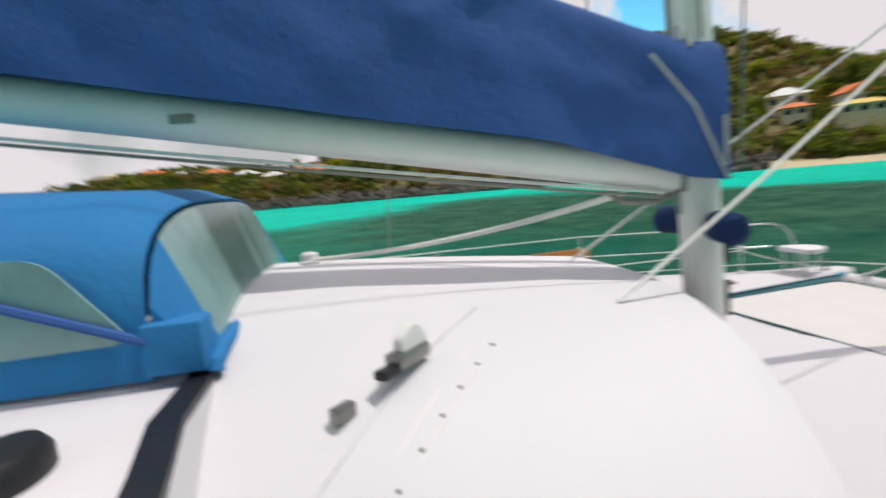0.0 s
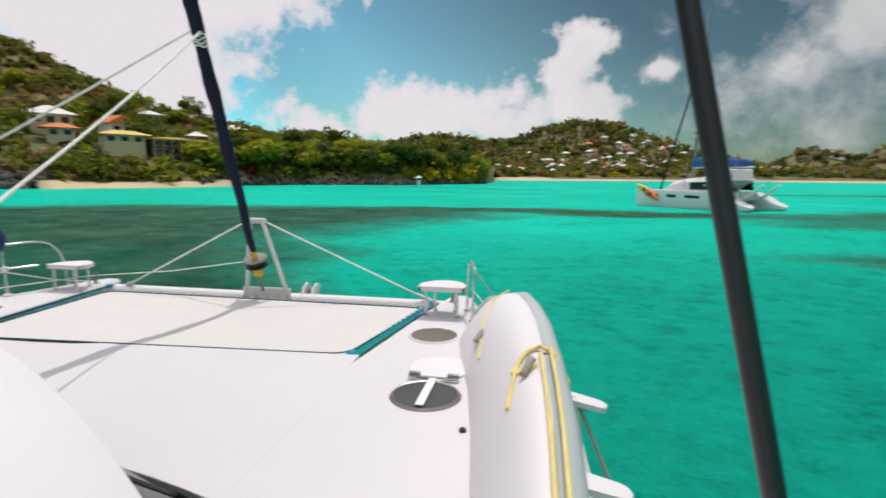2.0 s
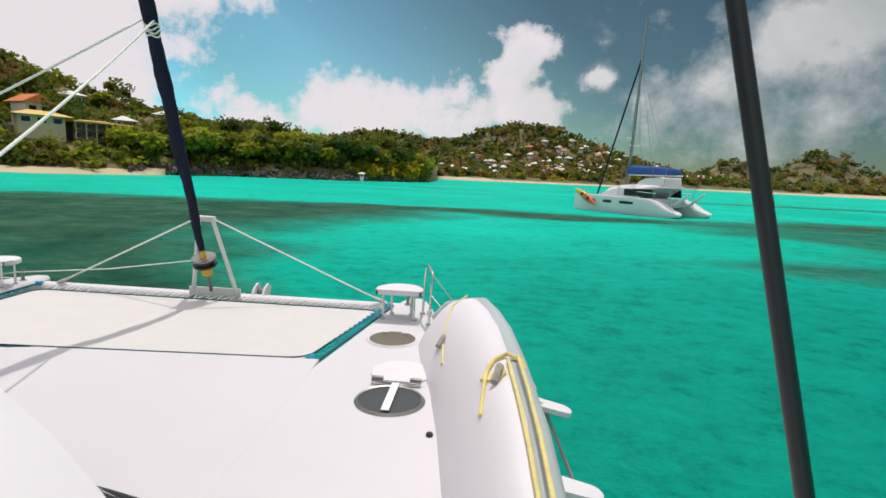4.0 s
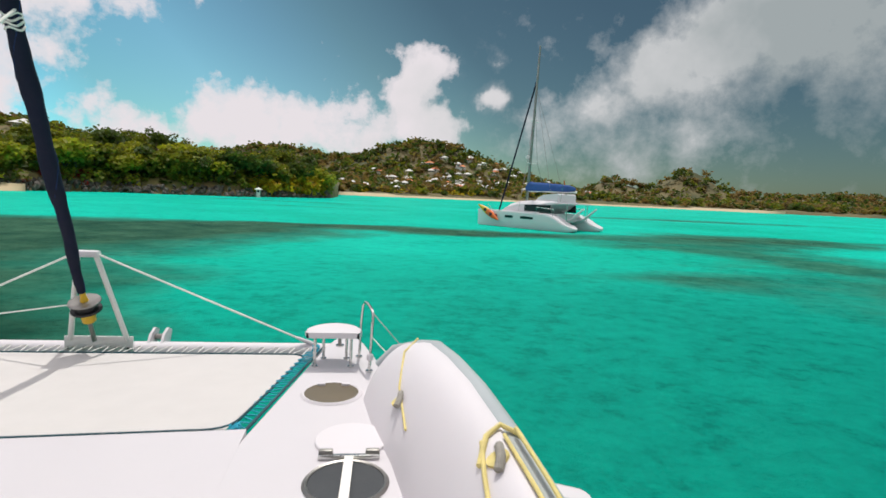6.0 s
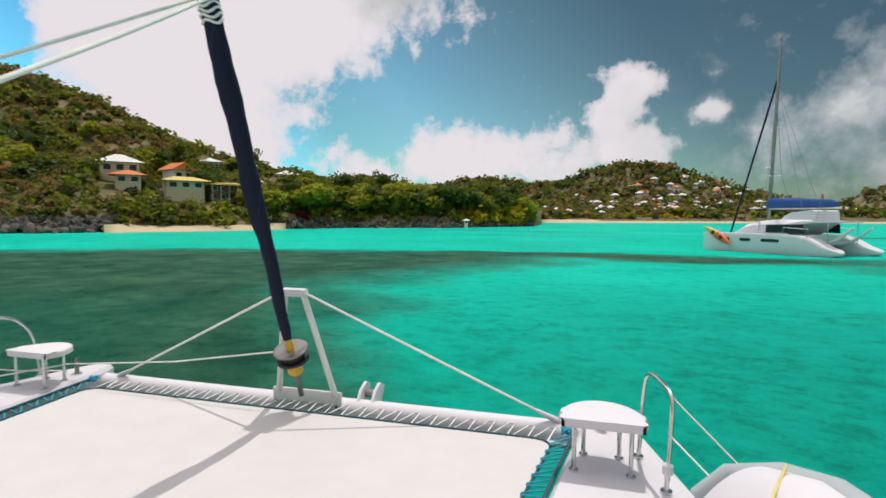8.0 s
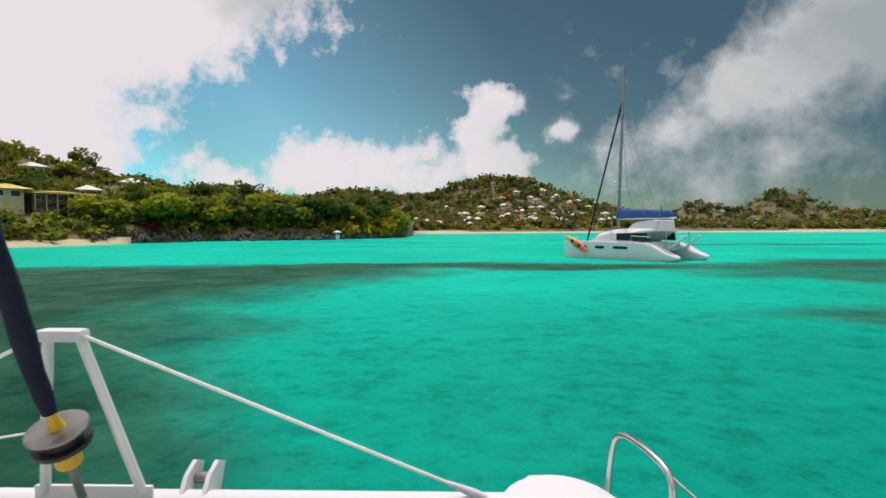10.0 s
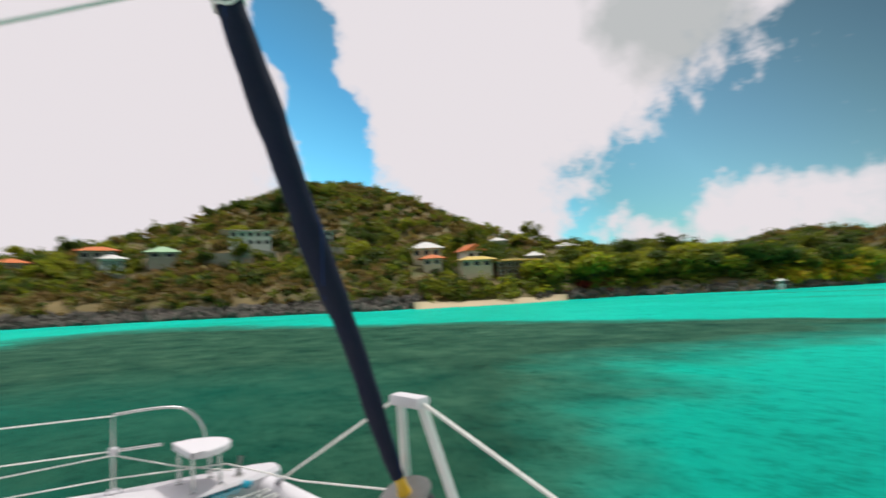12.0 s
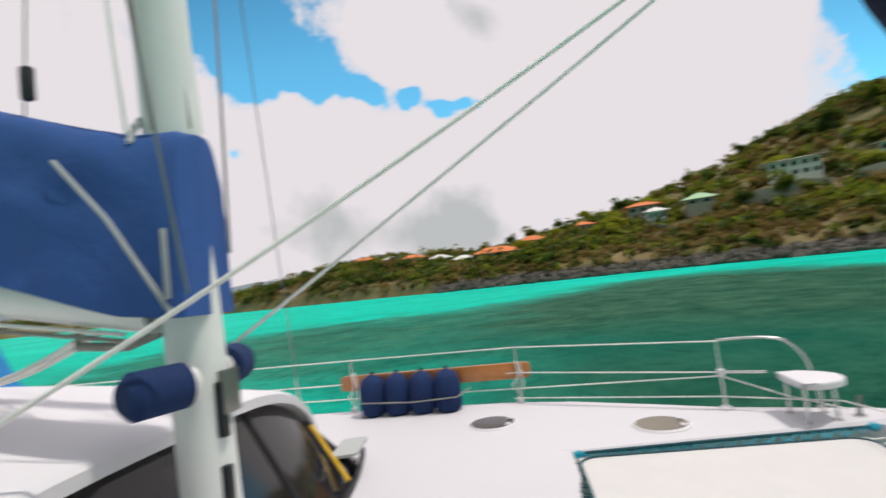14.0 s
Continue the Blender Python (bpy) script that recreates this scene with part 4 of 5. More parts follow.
for y, u in ((3.9, 0.24), (2.76, 0.68)):
    p = on_dinghy(y, u)
    part("grab_handle", tube(bmesh.new(), [p + Vector((-0.02, -0.09, 0)), p + Vector((0, -0.04, 0.03)), p + Vector((0.01, 0.04, 0.03)), p + Vector((0.02, 0.09, 0.0))], 0.02, 8), ROPE_GREY, ding, "worn grab handle")
    part("handle_patch", disc(bmesh.new(), p + Vector((0, 0, -0.006)), 0.05, 0.012, 14, Matrix.Rotation(radians(-30), 4, "Y")), ROPE_YELLOW, ding)
up = Vector((0, 0, 0.015))
for pts, r in (([on_dinghy(2.78, 0.5) + up, on_dinghy(2.92, 0.66) + up, on_dinghy(2.98, 0.85) + up * 1.5, on_dinghy(2.9, 1.0) + up * 3, Vector((3.26, 2.8, 0.5))], 0.013),
               ([on_dinghy(v, 0.96) + up * 4 for v in (2.9, 2.5, 2.1, 1.75, 1.45)], 0.009), ([on_dinghy(v, 0.84) + up for v in (2.9, 2.5, 2.1, 1.75, 1.45)], 0.009),
               ([on_dinghy(2.9, 0.6) + up, on_dinghy(2.7, 0.5) + up, on_dinghy(2.5, 0.42) + up], 0.01), ([on_dinghy(4.6, 0.8) + up * 2, on_dinghy(4.4, 0.5) + up, on_dinghy(4.0, 0.28) + up, on_dinghy(3.6, 0.16) + up], 0.007)):
    part("rope_run", tube(bmesh.new(), pts, r, 8), ROPE_YELLOW, ding, "yellow rope")
for y in (2.66, 2.02):
    bm = slab(bmesh.new(), rounded([(0, -0.05), (0.2, -0.04), (0.2, 0.04), (0, 0.05)], 0.04), -0.012, 0.012, 0.005)
    bmesh.ops.transform(bm, matrix=Matrix.Translation((3.22, y, 0.5)) @ Matrix.Rotation(radians(12), 4, "Y"), verts=bm.verts)
    bmesh.ops.recalc_face_normals(bm, faces=bm.faces)
    part("rowlock", bm, GELCOAT, ding, "white plastic rowlock")
part("strap", tube(bmesh.new(), [(3.27, 2.66, 0.5), (3.3, 2.6, 0.34), (3.3, 2.56, 0.18)], 0.016, 8), GELCOAT, ding)
rope("mooring_line", [(3.3, 2.66, 0.46), (3.65, 2.2, -0.25), (4.2, 1.5, -1.3)], 0.008, ROPE_GREY, "pale line running down into the water")
bk = thing("deck_bolt", "small dark deck fitting beside the dinghy", "deck fitting", "deck fittings", at=(2.74, 3.02, DECK))
part("cap", disc(bmesh.new(), (0, 0, -0.001), 0.02, 0.02, 12, None, 0.006), BLACK, bk)
cam_cleat = thing("deck_organiser", "dark angled deck fitting on the coachroof side", "deck fitting", "deck fittings", at=(2.08, 1.72, roof_z(2.08, 1.72)))
bm = slab(bmesh.new(), [(-0.04, -0.03), (0.04, -0.03), (0.02, 0.05), (-0.015, 0.05)], -0.03, 0.04, 0.006)
bmesh.ops.recalc_face_normals(bm, faces=bm.faces)
part("body", bm, BLACK, cam_cleat)

# ---- coachroof hardware: mainsheet traveller, lines, dodger, helm ----
trav = thing("mainsheet_traveller", "mainsheet traveller track with a grey car", "traveller", at=(0, 0, 0))


def on_track(d, off=0.0, lift=0.012):
    """A place d metres aft along the track, off metres to its outer side."""
    x, y = 1.26 + 0.75 * d + 0.66 * off, 0.78 - 0.66 * d + 0.75 * off
    return Vector((x, y, roof_z(x, y) + lift))


part("track", tube(bmesh.new(), [on_track(d, -0.1, 0.002) for d in (-0.5, -0.2, 0.1, 0.4, 0.8)], 0.007, 6), GELCOAT, trav, "pale painted track")
for i in range(9):
    part("bolt", disc(bmesh.new(), on_track(-0.3 + 0.12 * i, 0.07, -0.003), 0.0065, 0.008, 8), DULL_STEEL, trav)
m = Matrix.Translation(on_track(-0.02, -0.1, 0.05)) @ Matrix.Rotation(atan2(-0.66, 0.75), 4, "Z")
car = part("car", box(bmesh.new(), -0.09, 0.08, -0.035, 0.035, -0.02, 0.03, 0.012, m), DULL_STEEL, trav, "grey traveller car")
bm = slab(bmesh.new(), rounded([(-0.1, 0.0), (0.04, 0.0), (0.05, 0.07), (-0.03, 0.11), (-0.08, 0.07)], 0.03), -0.02, 0.02, 0.005)
bmesh.ops.transform(bm, matrix=m @ Matrix.Rotation(radians(90), 4, "X"), verts=bm.verts)
bmesh.ops.recalc_face_normals(bm, faces=bm.faces)
part("sheave_cheek", bm, ALLOY, car)
part("jammer", box(bmesh.new(), 0.06, 0.15, -0.025, 0.025, -0.03, 0.0, 0.008, m), BLACK, car)
m2 = Matrix.Translation(on_track(0.24, -0.16, 0.03)) @ Matrix.Rotation(atan2(-0.66, 0.75), 4, "Z")
part("end_stop", box(bmesh.new(), -0.04, 0.04, -0.02, 0.02, -0.025, 0.02, 0.008, m2), DULL_STEEL, trav)
for k in range(2):
    rope("control_line", [on_track(d, 0.02 + 0.06 * k, 0.001) for d in (-0.25 + 0.1 * k, 0.1, 0.45, 0.8)], 0.003, ROPE, "thin control line lying on the coachroof", "rope", "control lines")

# mainsheet parts from the boom down to the roof, and sheets led over the roof
for p, q, r in (((0.31, 2.0, 1.34), (-0.42, 0.34, roof_z(-0.42, 0.34) + 0.02), 0.012), ((0.31, 1.94, 1.34), (-0.36, 0.3, roof_z(-0.36, 0.3) + 0.02), 0.012)):
    rope("mainsheet", arc(p, q, 0, -0.05), r, ROPE, "white braided mainsheet part", "rope", "mainsheet parts")
rope("jib_sheet", arc((0.08, 4.84, 2.72), (0.82, 1.66, roof_z(0.82, 1.66) + 0.01), 0, -0.06, 16), 0.0095, ROPE, "thick white jib sheet from the forestay to the roof", "rope", "jib sheets")
rope("jib_sheet", arc((-0.03, 4.84, 2.72), (-0.1, 1.84, roof_z(-0.1, 1.84) + 0.01), 0, -0.02, 16), 0.0085, ROPE, "thick white jib sheet from the forestay to the roof", "rope", "jib sheets")

blk = thing("deck_block", "white turning block on the coachroof", "block", at=(-0.4, 0.3, roof_z(-0.4, 0.3)))
part("base", box(bmesh.new(), -0.09, 0.09, -0.05, 0.05, -0.01, 0.02, 0.006), GELCOAT, blk)
part("sheave", disc(bmesh.new(), (0, 0, 0.015), 0.05, 0.05, 18, None, 0.012), GELCOAT, blk)

dodger = thing("spray_dodger", "mid-blue canvas spray dodger with clear vinyl windows", "dodger", at=(-0.12, 0.5, 0))


def hoop(y, xw, z0, h, n=18):
    """A flat-topped hoop across the roof, feet on it at both sides."""
    pts = []
    for k in range(n + 1):
        c, t = cos(pi * k / n), sin(pi * k / n)
        pts.append((0.2 + xw * math.copysign(abs(c) ** 0.6, c), y, z0 + h * t ** 0.5))
    return pts


bm = skin(bmesh.new(), [hoop(-2.9, 1.06, 0.95, 0.62), hoop(-1.6, 1.06, 0.95, 0.66), hoop(-0.72, 1.05, 0.95, 0.6), hoop(-0.57, 1.05, 0.95, 0.54)], closed_ring=False)
thicken(bm, 0.012)
part("canopy", bm, BIMINI_BLUE, dodger)
front = [hoop(-0.56, 1.04, 0.96, 0.52), hoop(-0.41, 1.04, 0.96, 0.06)]
bm = skin(bmesh.new(), [r[4:-4] for r in front], closed_ring=False)
thicken(bm, 0.006)
part("front_window", bm, CLEAR_VINYL, dodger, "scratched clear vinyl window")
for sl in (slice(0, 5), slice(-5, None)):
    bm = skin(bmesh.new(), [r[sl] for r in front], closed_ring=False)
    thicken(bm, 0.008)
    part("corner_panel", bm, BIMINI_BLUE, dodger)
part("hem", tube(bmesh.new(), [(x, y + 0.02, z) for x, y, z in hoop(-0.41, 1.05, 0.95, 0.06)], 0.03, 8), BIMINI_BLUE, dodger)
bm = slab(bmesh.new(), rounded([(-1.9, 1.06), (-0.6, 1.08), (-0.82, 1.36), (-1.9, 1.42)], 0.07), 1.262, 1.276)
bmesh.ops.transform(bm, matrix=Matrix(((0, 0, 1, 0), (1, 0, 0, 0), (0, 1, 0, 0), (0, 0, 0, 1))), verts=bm.verts)
bmesh.ops.recalc_face_normals(bm, faces=bm.faces)
part("side_window", bm, CLEAR_VINYL, dodger, "scratched clear vinyl side window")
part("flap", box(bmesh.new(), 1.16, 1.3, -0.58, -0.4, 0.97, 1.13, 0.012), BIMINI_BLUE, dodger, "blue canvas corner flap")
part("frame_tube", tube(bmesh.new(), [(1.285, -1.9, 1.38), (1.29, -1.05, 1.28), (1.29, -0.56, 1.08)], 0.016, 8), NAVY, dodger)

helm = thing("helm_console", "white moulded helm console with a black rubber edge", "helm console", at=(-0.12, 0.54, -0.06))
edge = [(1.0, -0.46), (1.25, -0.43), (1.6, -0.42), (1.9, -0.36), (2.1, -0.33), (2.28, -0.36), (2.4, -0.5), (2.45, -0.8)]
out = edge + [(2.45, -2.4), (1.0, -2.4)]
bm = slab(bmesh.new(), out, DECK, 0.99, 0.02)
bmesh.ops.recalc_face_normals(bm, faces=bm.faces)
part("body", bm, GELCOAT, helm)
mid = Vector((1.7, -1.5))
inner_edge = [(Vector(p) + (mid - Vector(p)).normalized() * 0.085) for p in edge]
bm = skin(bmesh.new(), [[(x, y, 0.985) for x, y in edge], [(x, y, 1.012) for x, y in edge], [(p.x, p.y, 1.012) for p in inner_edge], [(p.x, p.y, 0.985) for p in inner_edge]], closed_ring=False)
bmesh.ops.recalc_face_normals(bm, faces=bm.faces)
part("rubber_edge", bm, BLACK, helm, "wide black rubber edge")
bm = bmesh.new()
rings = []
for z, r in ((0.98, 0.15), (1.03, 0.15), (1.06, 0.12), (1.065, 0.05)):
    rings.append([(1.76 + 0.85 * r * cos(a), -0.74 + 0.6 * r * sin(a), z) for a in np.linspace(0, 2 * pi, 26, endpoint=False)])
skin(bm, rings)
part("compass", bm, BLACK, helm, "dark compass in the console top")

# ---- the second catamaran, at anchor ----


def other_cat():
    c = thing("anchored_catamaran", "white cruising catamaran at anchor with a blue sail cover", "catamaran")
    # local frame: y to its bow, x to its starboard side, z from the water
    for sx in (-1, 1):
        rings = []
        for y, w, top, keel in ((6.3, 0.07, 1.72, -0.3), (6.1, 0.28, 1.74, -0.3), (4.5, 0.62, 1.74, -0.3), (2, 0.8, 1.74, -0.3), (-2, 0.85, 1.72, -0.3), (-3.6, 0.85, 1.66, -0.3), (-4.5, 0.82, 1.42, -0.28),
                                (-5.2, 0.78, 1.06, -0.22), (-5.8, 0.72, 0.74, -0.12), (-6.3, 0.64, 0.56, 0.0), (-6.6, 0.5, 0.46, 0.12), (-6.72, 0.3, 0.36, 0.2)):
            x = sx * 2.45
            rings.append([(x - w, y, top), (x + w, y, top), (x + w * 1.02, y, max(top * 0.7, keel + 0.12)), (x + w * 0.85, y, max(keel + 0.05, 0.1)), (x + w * 0.5, y, keel), (x - w * 0.5, y, keel), (x - w * 0.85, y, max(keel + 0.05, 0.1)), (x - w * 1.02, y, max(top * 0.7, keel + 0.12))])
        bm = skin(bmesh.new(), rings)
        bmesh.ops.recalc_face_normals(bm, faces=bm.faces)
        bmesh.ops.bevel(bm, geom=[e for e in bm.edges if e.calc_length() > 0.4 and abs(e.verts[0].co.z - e.verts[1].co.z) < 0.5 and max(v.co.z for v in e.verts) > 0.8], offset=0.09, segments=3, affect="EDGES")
        h = part("hull", bm, GELCOAT, c)
        for y, l in ((3.2, 0.45), (1.1, 0.55), (-1.3, 0.85)):
            out = rounded([(y - l, 1.02), (y + l, 1.02), (y + l, 1.3), (y - l, 1.3)], 0.13)
            bm = slab(bmesh.new(), out, 0, 0.03)
            bmesh.ops.transform(bm, matrix=Matrix(((0, 0, sx, sx * (2.45 + 0.83)), (1, 0, 0, 0), (0, 1, 0, 0), (0, 0, 0, 1))), verts=bm.verts)
            bmesh.ops.recalc_face_normals(bm, faces=bm.faces)
            part("porthole", bm, GLASS_DARK, h)
        part("boot_stripe", box(bmesh.new(), sx * 2.45 - 0.3, sx * 2.45 + 0.3, -5.5, 5.6, -0.2, 0.03), BLACK, h)
    bm = box(bmesh.new(), -2.2, 2.2, -4.2, 3.2, 0.85, 1.7, 0.05)
    part("bridge_deck", bm, GELCOAT, c)
    rings = []
    for y, w, z0, z1 in ((3.9, 1.2, 1.68, 1.74), (3.2, 1.7, 1.68, 2.05), (2.2, 2.1, 1.68, 2.5), (1.0, 2.3, 1.68, 2.82), (-0.6, 2.35, 1.68, 2.98), (-2.0, 2.35, 1.68, 3.0), (-3.4, 2.3, 2.62, 2.98), (-4.0, 2.2, 2.74, 2.94)):
        rings.append([(-w, y, z0), (w, y, z0), (w * 0.97, y, z0 + (z1 - z0) * 0.7), (w * 0.8, y, z1), (-w * 0.8, y, z1), (-w * 0.97, y, z0 + (z1 - z0) * 0.7)])
    bm = skin(bmesh.new(), rings)
    bmesh.ops.recalc_face_normals(bm, faces=bm.faces)
    part("saloon", bm, GELCOAT, c)
    for sx in (-1, 1):
        bm = slab(bmesh.new(), [(-3.6, 1.82), (-0.2, 1.84), (-0.2, 2.5), (-3.5, 2.6)], 0, 0.04)
        bmesh.ops.transform(bm, matrix=Matrix(((0, 0, sx, sx * 2.33), (1, 0, 0, 0), (0, 1, 0, 0), (0, 0, 0, 1))), verts=bm.verts)
        bmesh.ops.recalc_face_normals(bm, faces=bm.faces)
        part("saloon_window", bm, GLASS_DARK, c)
    part("flybridge", skin(bmesh.new(), [[(-w, y, 2.9), (w, y, 2.9), (w * 0.92, y, z1), (-w * 0.92, y, z1)] for y, w, z1 in ((-0.9, 1.5, 3.0), (-1.3, 1.7, 3.3), (-2.0, 1.8, 3.62), (-3.7, 1.8, 3.8), (-3.9, 1.7, 3.7))]), GELCOAT, c)
    part("hard_top", box(bmesh.new(), -2.1, 2.1, -5.5, -3.3, 2.74, 2.84, 0.04), GELCOAT, c)
    for sx in (-1, 1):
        part("davit", tube(bmesh.new(), [(sx * 1.2, -4.2, 0.9), (sx * 1.2, -5.3, 1.2), (sx * 1.2, -6.7, 2.35)], [0.14, 0.14, 0.09], 8), GELCOAT, c)
        part("hard_top_post", tube(bmesh.new(), [(sx * 1.9, -5.2, 0.95), (sx * 1.9, -5.2, 2.76)], 0.04, 8), STEEL, c)
        part("stern_rail", tube(bmesh.new(), [(sx * 2.9, -4.2, 1.45), (sx * 2.9, -4.3, 2.2), (sx * 2.9, -2.2, 2.3), (sx * 2.9, -2.1, 1.7)], 0.03, 6), STEEL, c)
    part("mast", tube(bmesh.new(), [(0, 1.4, 1.4), (0, 1.1, 10), (0, 0.8, 19.6)], [0.17, 0.15, 0.1], 10), DULL_STEEL, c)
    part("forestay", tube(bmesh.new(), [(0, 5.3, 1.7), (0, 1.0, 15.8)], 0.09, 8), NAVY_DARK, c)
    part("crossbeam", tube(bmesh.new(), [(-2.3, 5.3, 1.55), (2.3, 5.3, 1.55)], 0.13, 10), GELCOAT, c)
    for z, w in ((7.0, 0.9), (11.5, 0.7)):
        part("spreader", tube(bmesh.new(), [(-w, 0.9, z + 0.1), (0, 1.15, z), (w, 0.9, z + 0.1)], 0.04, 6), ALLOY, c)
    for sx in (-1, 1):
        part("shroud", tube(bmesh.new(), [(sx * 2.9, 0.2, 1.4), (sx * 0.9, 0.9, 7.1), (0, 1.0, 14.0)], 0.02, 5), DULL_STEEL, c)
        part("backstay", tube(bmesh.new(), [(sx * 1.2, -2.8, 3.2), (0, 0.9, 15)], 0.015, 5), DULL_STEEL, c)
    part("radar", disc(bmesh.new(), (0, 1.5, 7.6), 0.32, 0.3, 16, None, 0.06), GELCOAT, c)
    bm = bmesh.new()
    skin(bm, [[(0.28 * w * cos(a), y, z + 0.42 * w * sin(a)) for a in np.linspace(0, 2 * pi, 12, endpoint=False)] for y, z, w in ((1.5, 4.3, 0.7), (1.1, 4.5, 1.25), (-1.5, 4.45, 1.05), (-4.2, 4.35, 0.85), (-4.8, 4.3, 0.4))])
    bmesh.ops.recalc_face_normals(bm, faces=bm.faces)
    part("sail_cover", bm, NAVY, c)
    part("boom", tube(bmesh.new(), [(0, 1.25, 4.02), (0, -5.0, 3.98)], 0.09, 8), ALLOY, c)
    fl = part("flag_staff", tube(bmesh.new(), [(-1.4, -4.0, 2.9), (-1.4, -4.3, 5.2)], 0.02, 6), STEEL, c)
    bm = bmesh.new()
    skin(bm, [[(-1.4, -4.3 - 0.03 * i - 0.04 * sin(i), 5.15 - 0.02 * i) for i in range(5)], [(-1.36, -4.28 - 0.05 * i, 4.75 - 0.02 * i) for i in range(5)]], closed_ring=False)
    thicken(bm, 0.01)
    part("flag", bm, ORANGE, fl)
    for x in (-2.9, -1.9, 1.9, 2.9):
        part("bow_rail", tube(bmesh.new(), [(x, 4.6, 1.7), (x, 5.4, 2.35), (x * 0.97, 5.9, 1.7)], 0.02, 6), STEEL, c)
    bow, stern = Vector((14.6, 57.5)), Vector((22.0, 47.6))
    mid = (bow + stern) / 2
    d = (bow - stern).normalized()
    mid += d * 0.3
    c.matrix_basis = Matrix.Translation((mid.x, mid.y, WATER_Z)) @ Matrix.Rotation(atan2(-d.x, d.y), 4, "Z") @ Matrix.Scale(0.93, 4)
    k = thing("kayak", "yellow and orange kayak hung on the anchored boat", "kayak")
    rings, rings2 = [], []
    for i in range(15):
        t = i / 14
        w = 0.36 * sin(pi * min(0.98, max(0.02, t))) ** 0.7
        ring = [(w * cos(a), -1.7 + 3.4 * t, 0.2 * (w / 0.36) * sin(a) + 0.15 * (2 * t - 1) ** 2) for a in np.linspace(0, 2 * pi, 12, endpoint=False)]
        (rings if t <= 0.58 else rings2).append(ring)
    rings2.insert(0, rings[-1])
    for rr, mt, nm in ((rings2, YELLOW, "bow_half"), (rings, ORANGE, "stern_half")):
        bm = skin(bmesh.new(), rr)
        bmesh.ops.recalc_face_normals(bm, faces=bm.faces)
        part(nm, bm, mt, k)
    for y in (-0.45, 0.5):
        part("cockpit", disc(bmesh.new(), (0, y, 0.17), 0.2, 0.05, 14), BLACK, k)
    k.matrix_basis = c.matrix_basis @ Matrix.Translation((-3.38, 3.9, 1.45)) @ Matrix.Rotation(radians(28), 4, "X") @ Matrix.Rotation(radians(-75), 4, "Y")


other_cat()

# ---- land ----
SHORE = [(-70, 620), (-45, 560), (-33, 520), (-24, 500), (-12, 430), (0, 380), (3.5, 370), (4.6, 200), (6.7, 182), (10, 168), (14, 152), (25, 150), (30, 138), (37, 122), (50, 112), (63, 120), (76, 132), (90, 138), (100, 150), (112, 190), (125, 260), (140, 330), (160, 420)]


def shore_at(az):
    return float(np.interp(az, [a for a, _ in SHORE], [r for _, r in SHORE])) + 3 * noise.noise(Vector((az * 0.35, 0.4, 2.0)))


# rounded hills: x, y, height, reach
HILLS = [(-205, 138, 37.6, 62), (-232, 92, 7.7, 55), (-235, 46, 6.6, 48), (-160, 168, 5.0, 42), (-128, 178, 0.6, 40), (-230, -10, 1.0, 50), (-240, -70, 8.5, 60), (-95, 200, 8.4, 45), (-60, 215, 1.6, 40)]
FAR_HILLS = [(30, 600, 43.7, 70), (100, 590, 24.2, 62), (170, 585, 11.7, 60), (-40, 640, 12.3, 70), (-115, 660, 32.4, 75), (-200, 680, 27.0, 90), (-20, 520, 4.0, 60), (60, 500, 4.9, 70), (150, 500, 3.9, 70), (330, 720, 33.0, 42), (410, 690, 34.5, 40), (455, 720, 38.0, 42), (520, 690, 12.0, 50), (620, 640, 21.0, 90)]
FAR_SHORE = [(-70, 620), (-45, 560), (-33, 520), (-24, 500), (-12, 430), (0, 380), (20, 380)]


def shore_of(az, near=True):
    return shore_at(az) if near else float(np.interp(az, [a for a, _ in FAR_SHORE], [r for _, r in FAR_SHORE])) + 3 * noise.noise(Vector((az * 0.35, 0.4, 2.0)))


def land_z(x, y, near=None):
    r, az = hypot(x, y), degrees(atan2(-x, y))
    if near is None:
        near = az > 4.2
    s = r - shore_of(az, near)
    if s < -6:
        return WATER_Z - 2
    bank = max(-1.5, min(1.0, s / 4.0))
    low = WATER_Z + bank * (1.4 if 33 < az < 46 or not near else 2.6)
    shelf = 5.0 + 5.0 * float(np.interp(az, [27, 36, 84, 96], [0, 1, 1, 0])) if near else 3.0
    z = low + (1 - exp(-max(0.0, s) / 30.0)) * shelf
    for hx, hy, h, k in (HILLS if near else FAR_HILLS):
        q = ((x - hx) ** 2 + (y - hy) ** 2) / (k * k)
        if q < 9:
            z += h * exp(-q) * min(1.0, max(0.0, s) / 18.0)
    if s > 4:
        z += (1.3 * noise.fractal(Vector((x * 0.03, y * 0.03, 0.5)), 1.0, 2.0, 4)) * min(1, s / 30)
    return z


def terrain(name, az0, az1, steps, offs, mat, label, near):
    rings = []
    for i in range(steps + 1):
        az = az0 + (az1 - az0) * i / steps
        r0, a = shore_of(az, near), radians(az)
        rings.append([(-sin(a) * (r0 + o), cos(a) * (r0 + o), land_z(-sin(a) * (r0 + o), cos(a) * (r0 + o), near)) for o in offs])
    bm = skin(bmesh.new(), rings, closed_ring=False)
    bmesh.ops.recalc_face_normals(bm, faces=bm.faces)
    if sum(f.normal.z for f in bm.faces) < 0:
        bmesh.ops.reverse_faces(bm, faces=bm.faces[:])
    return tagged(part(name, bm, mat), label, "hillside", kind="structure")


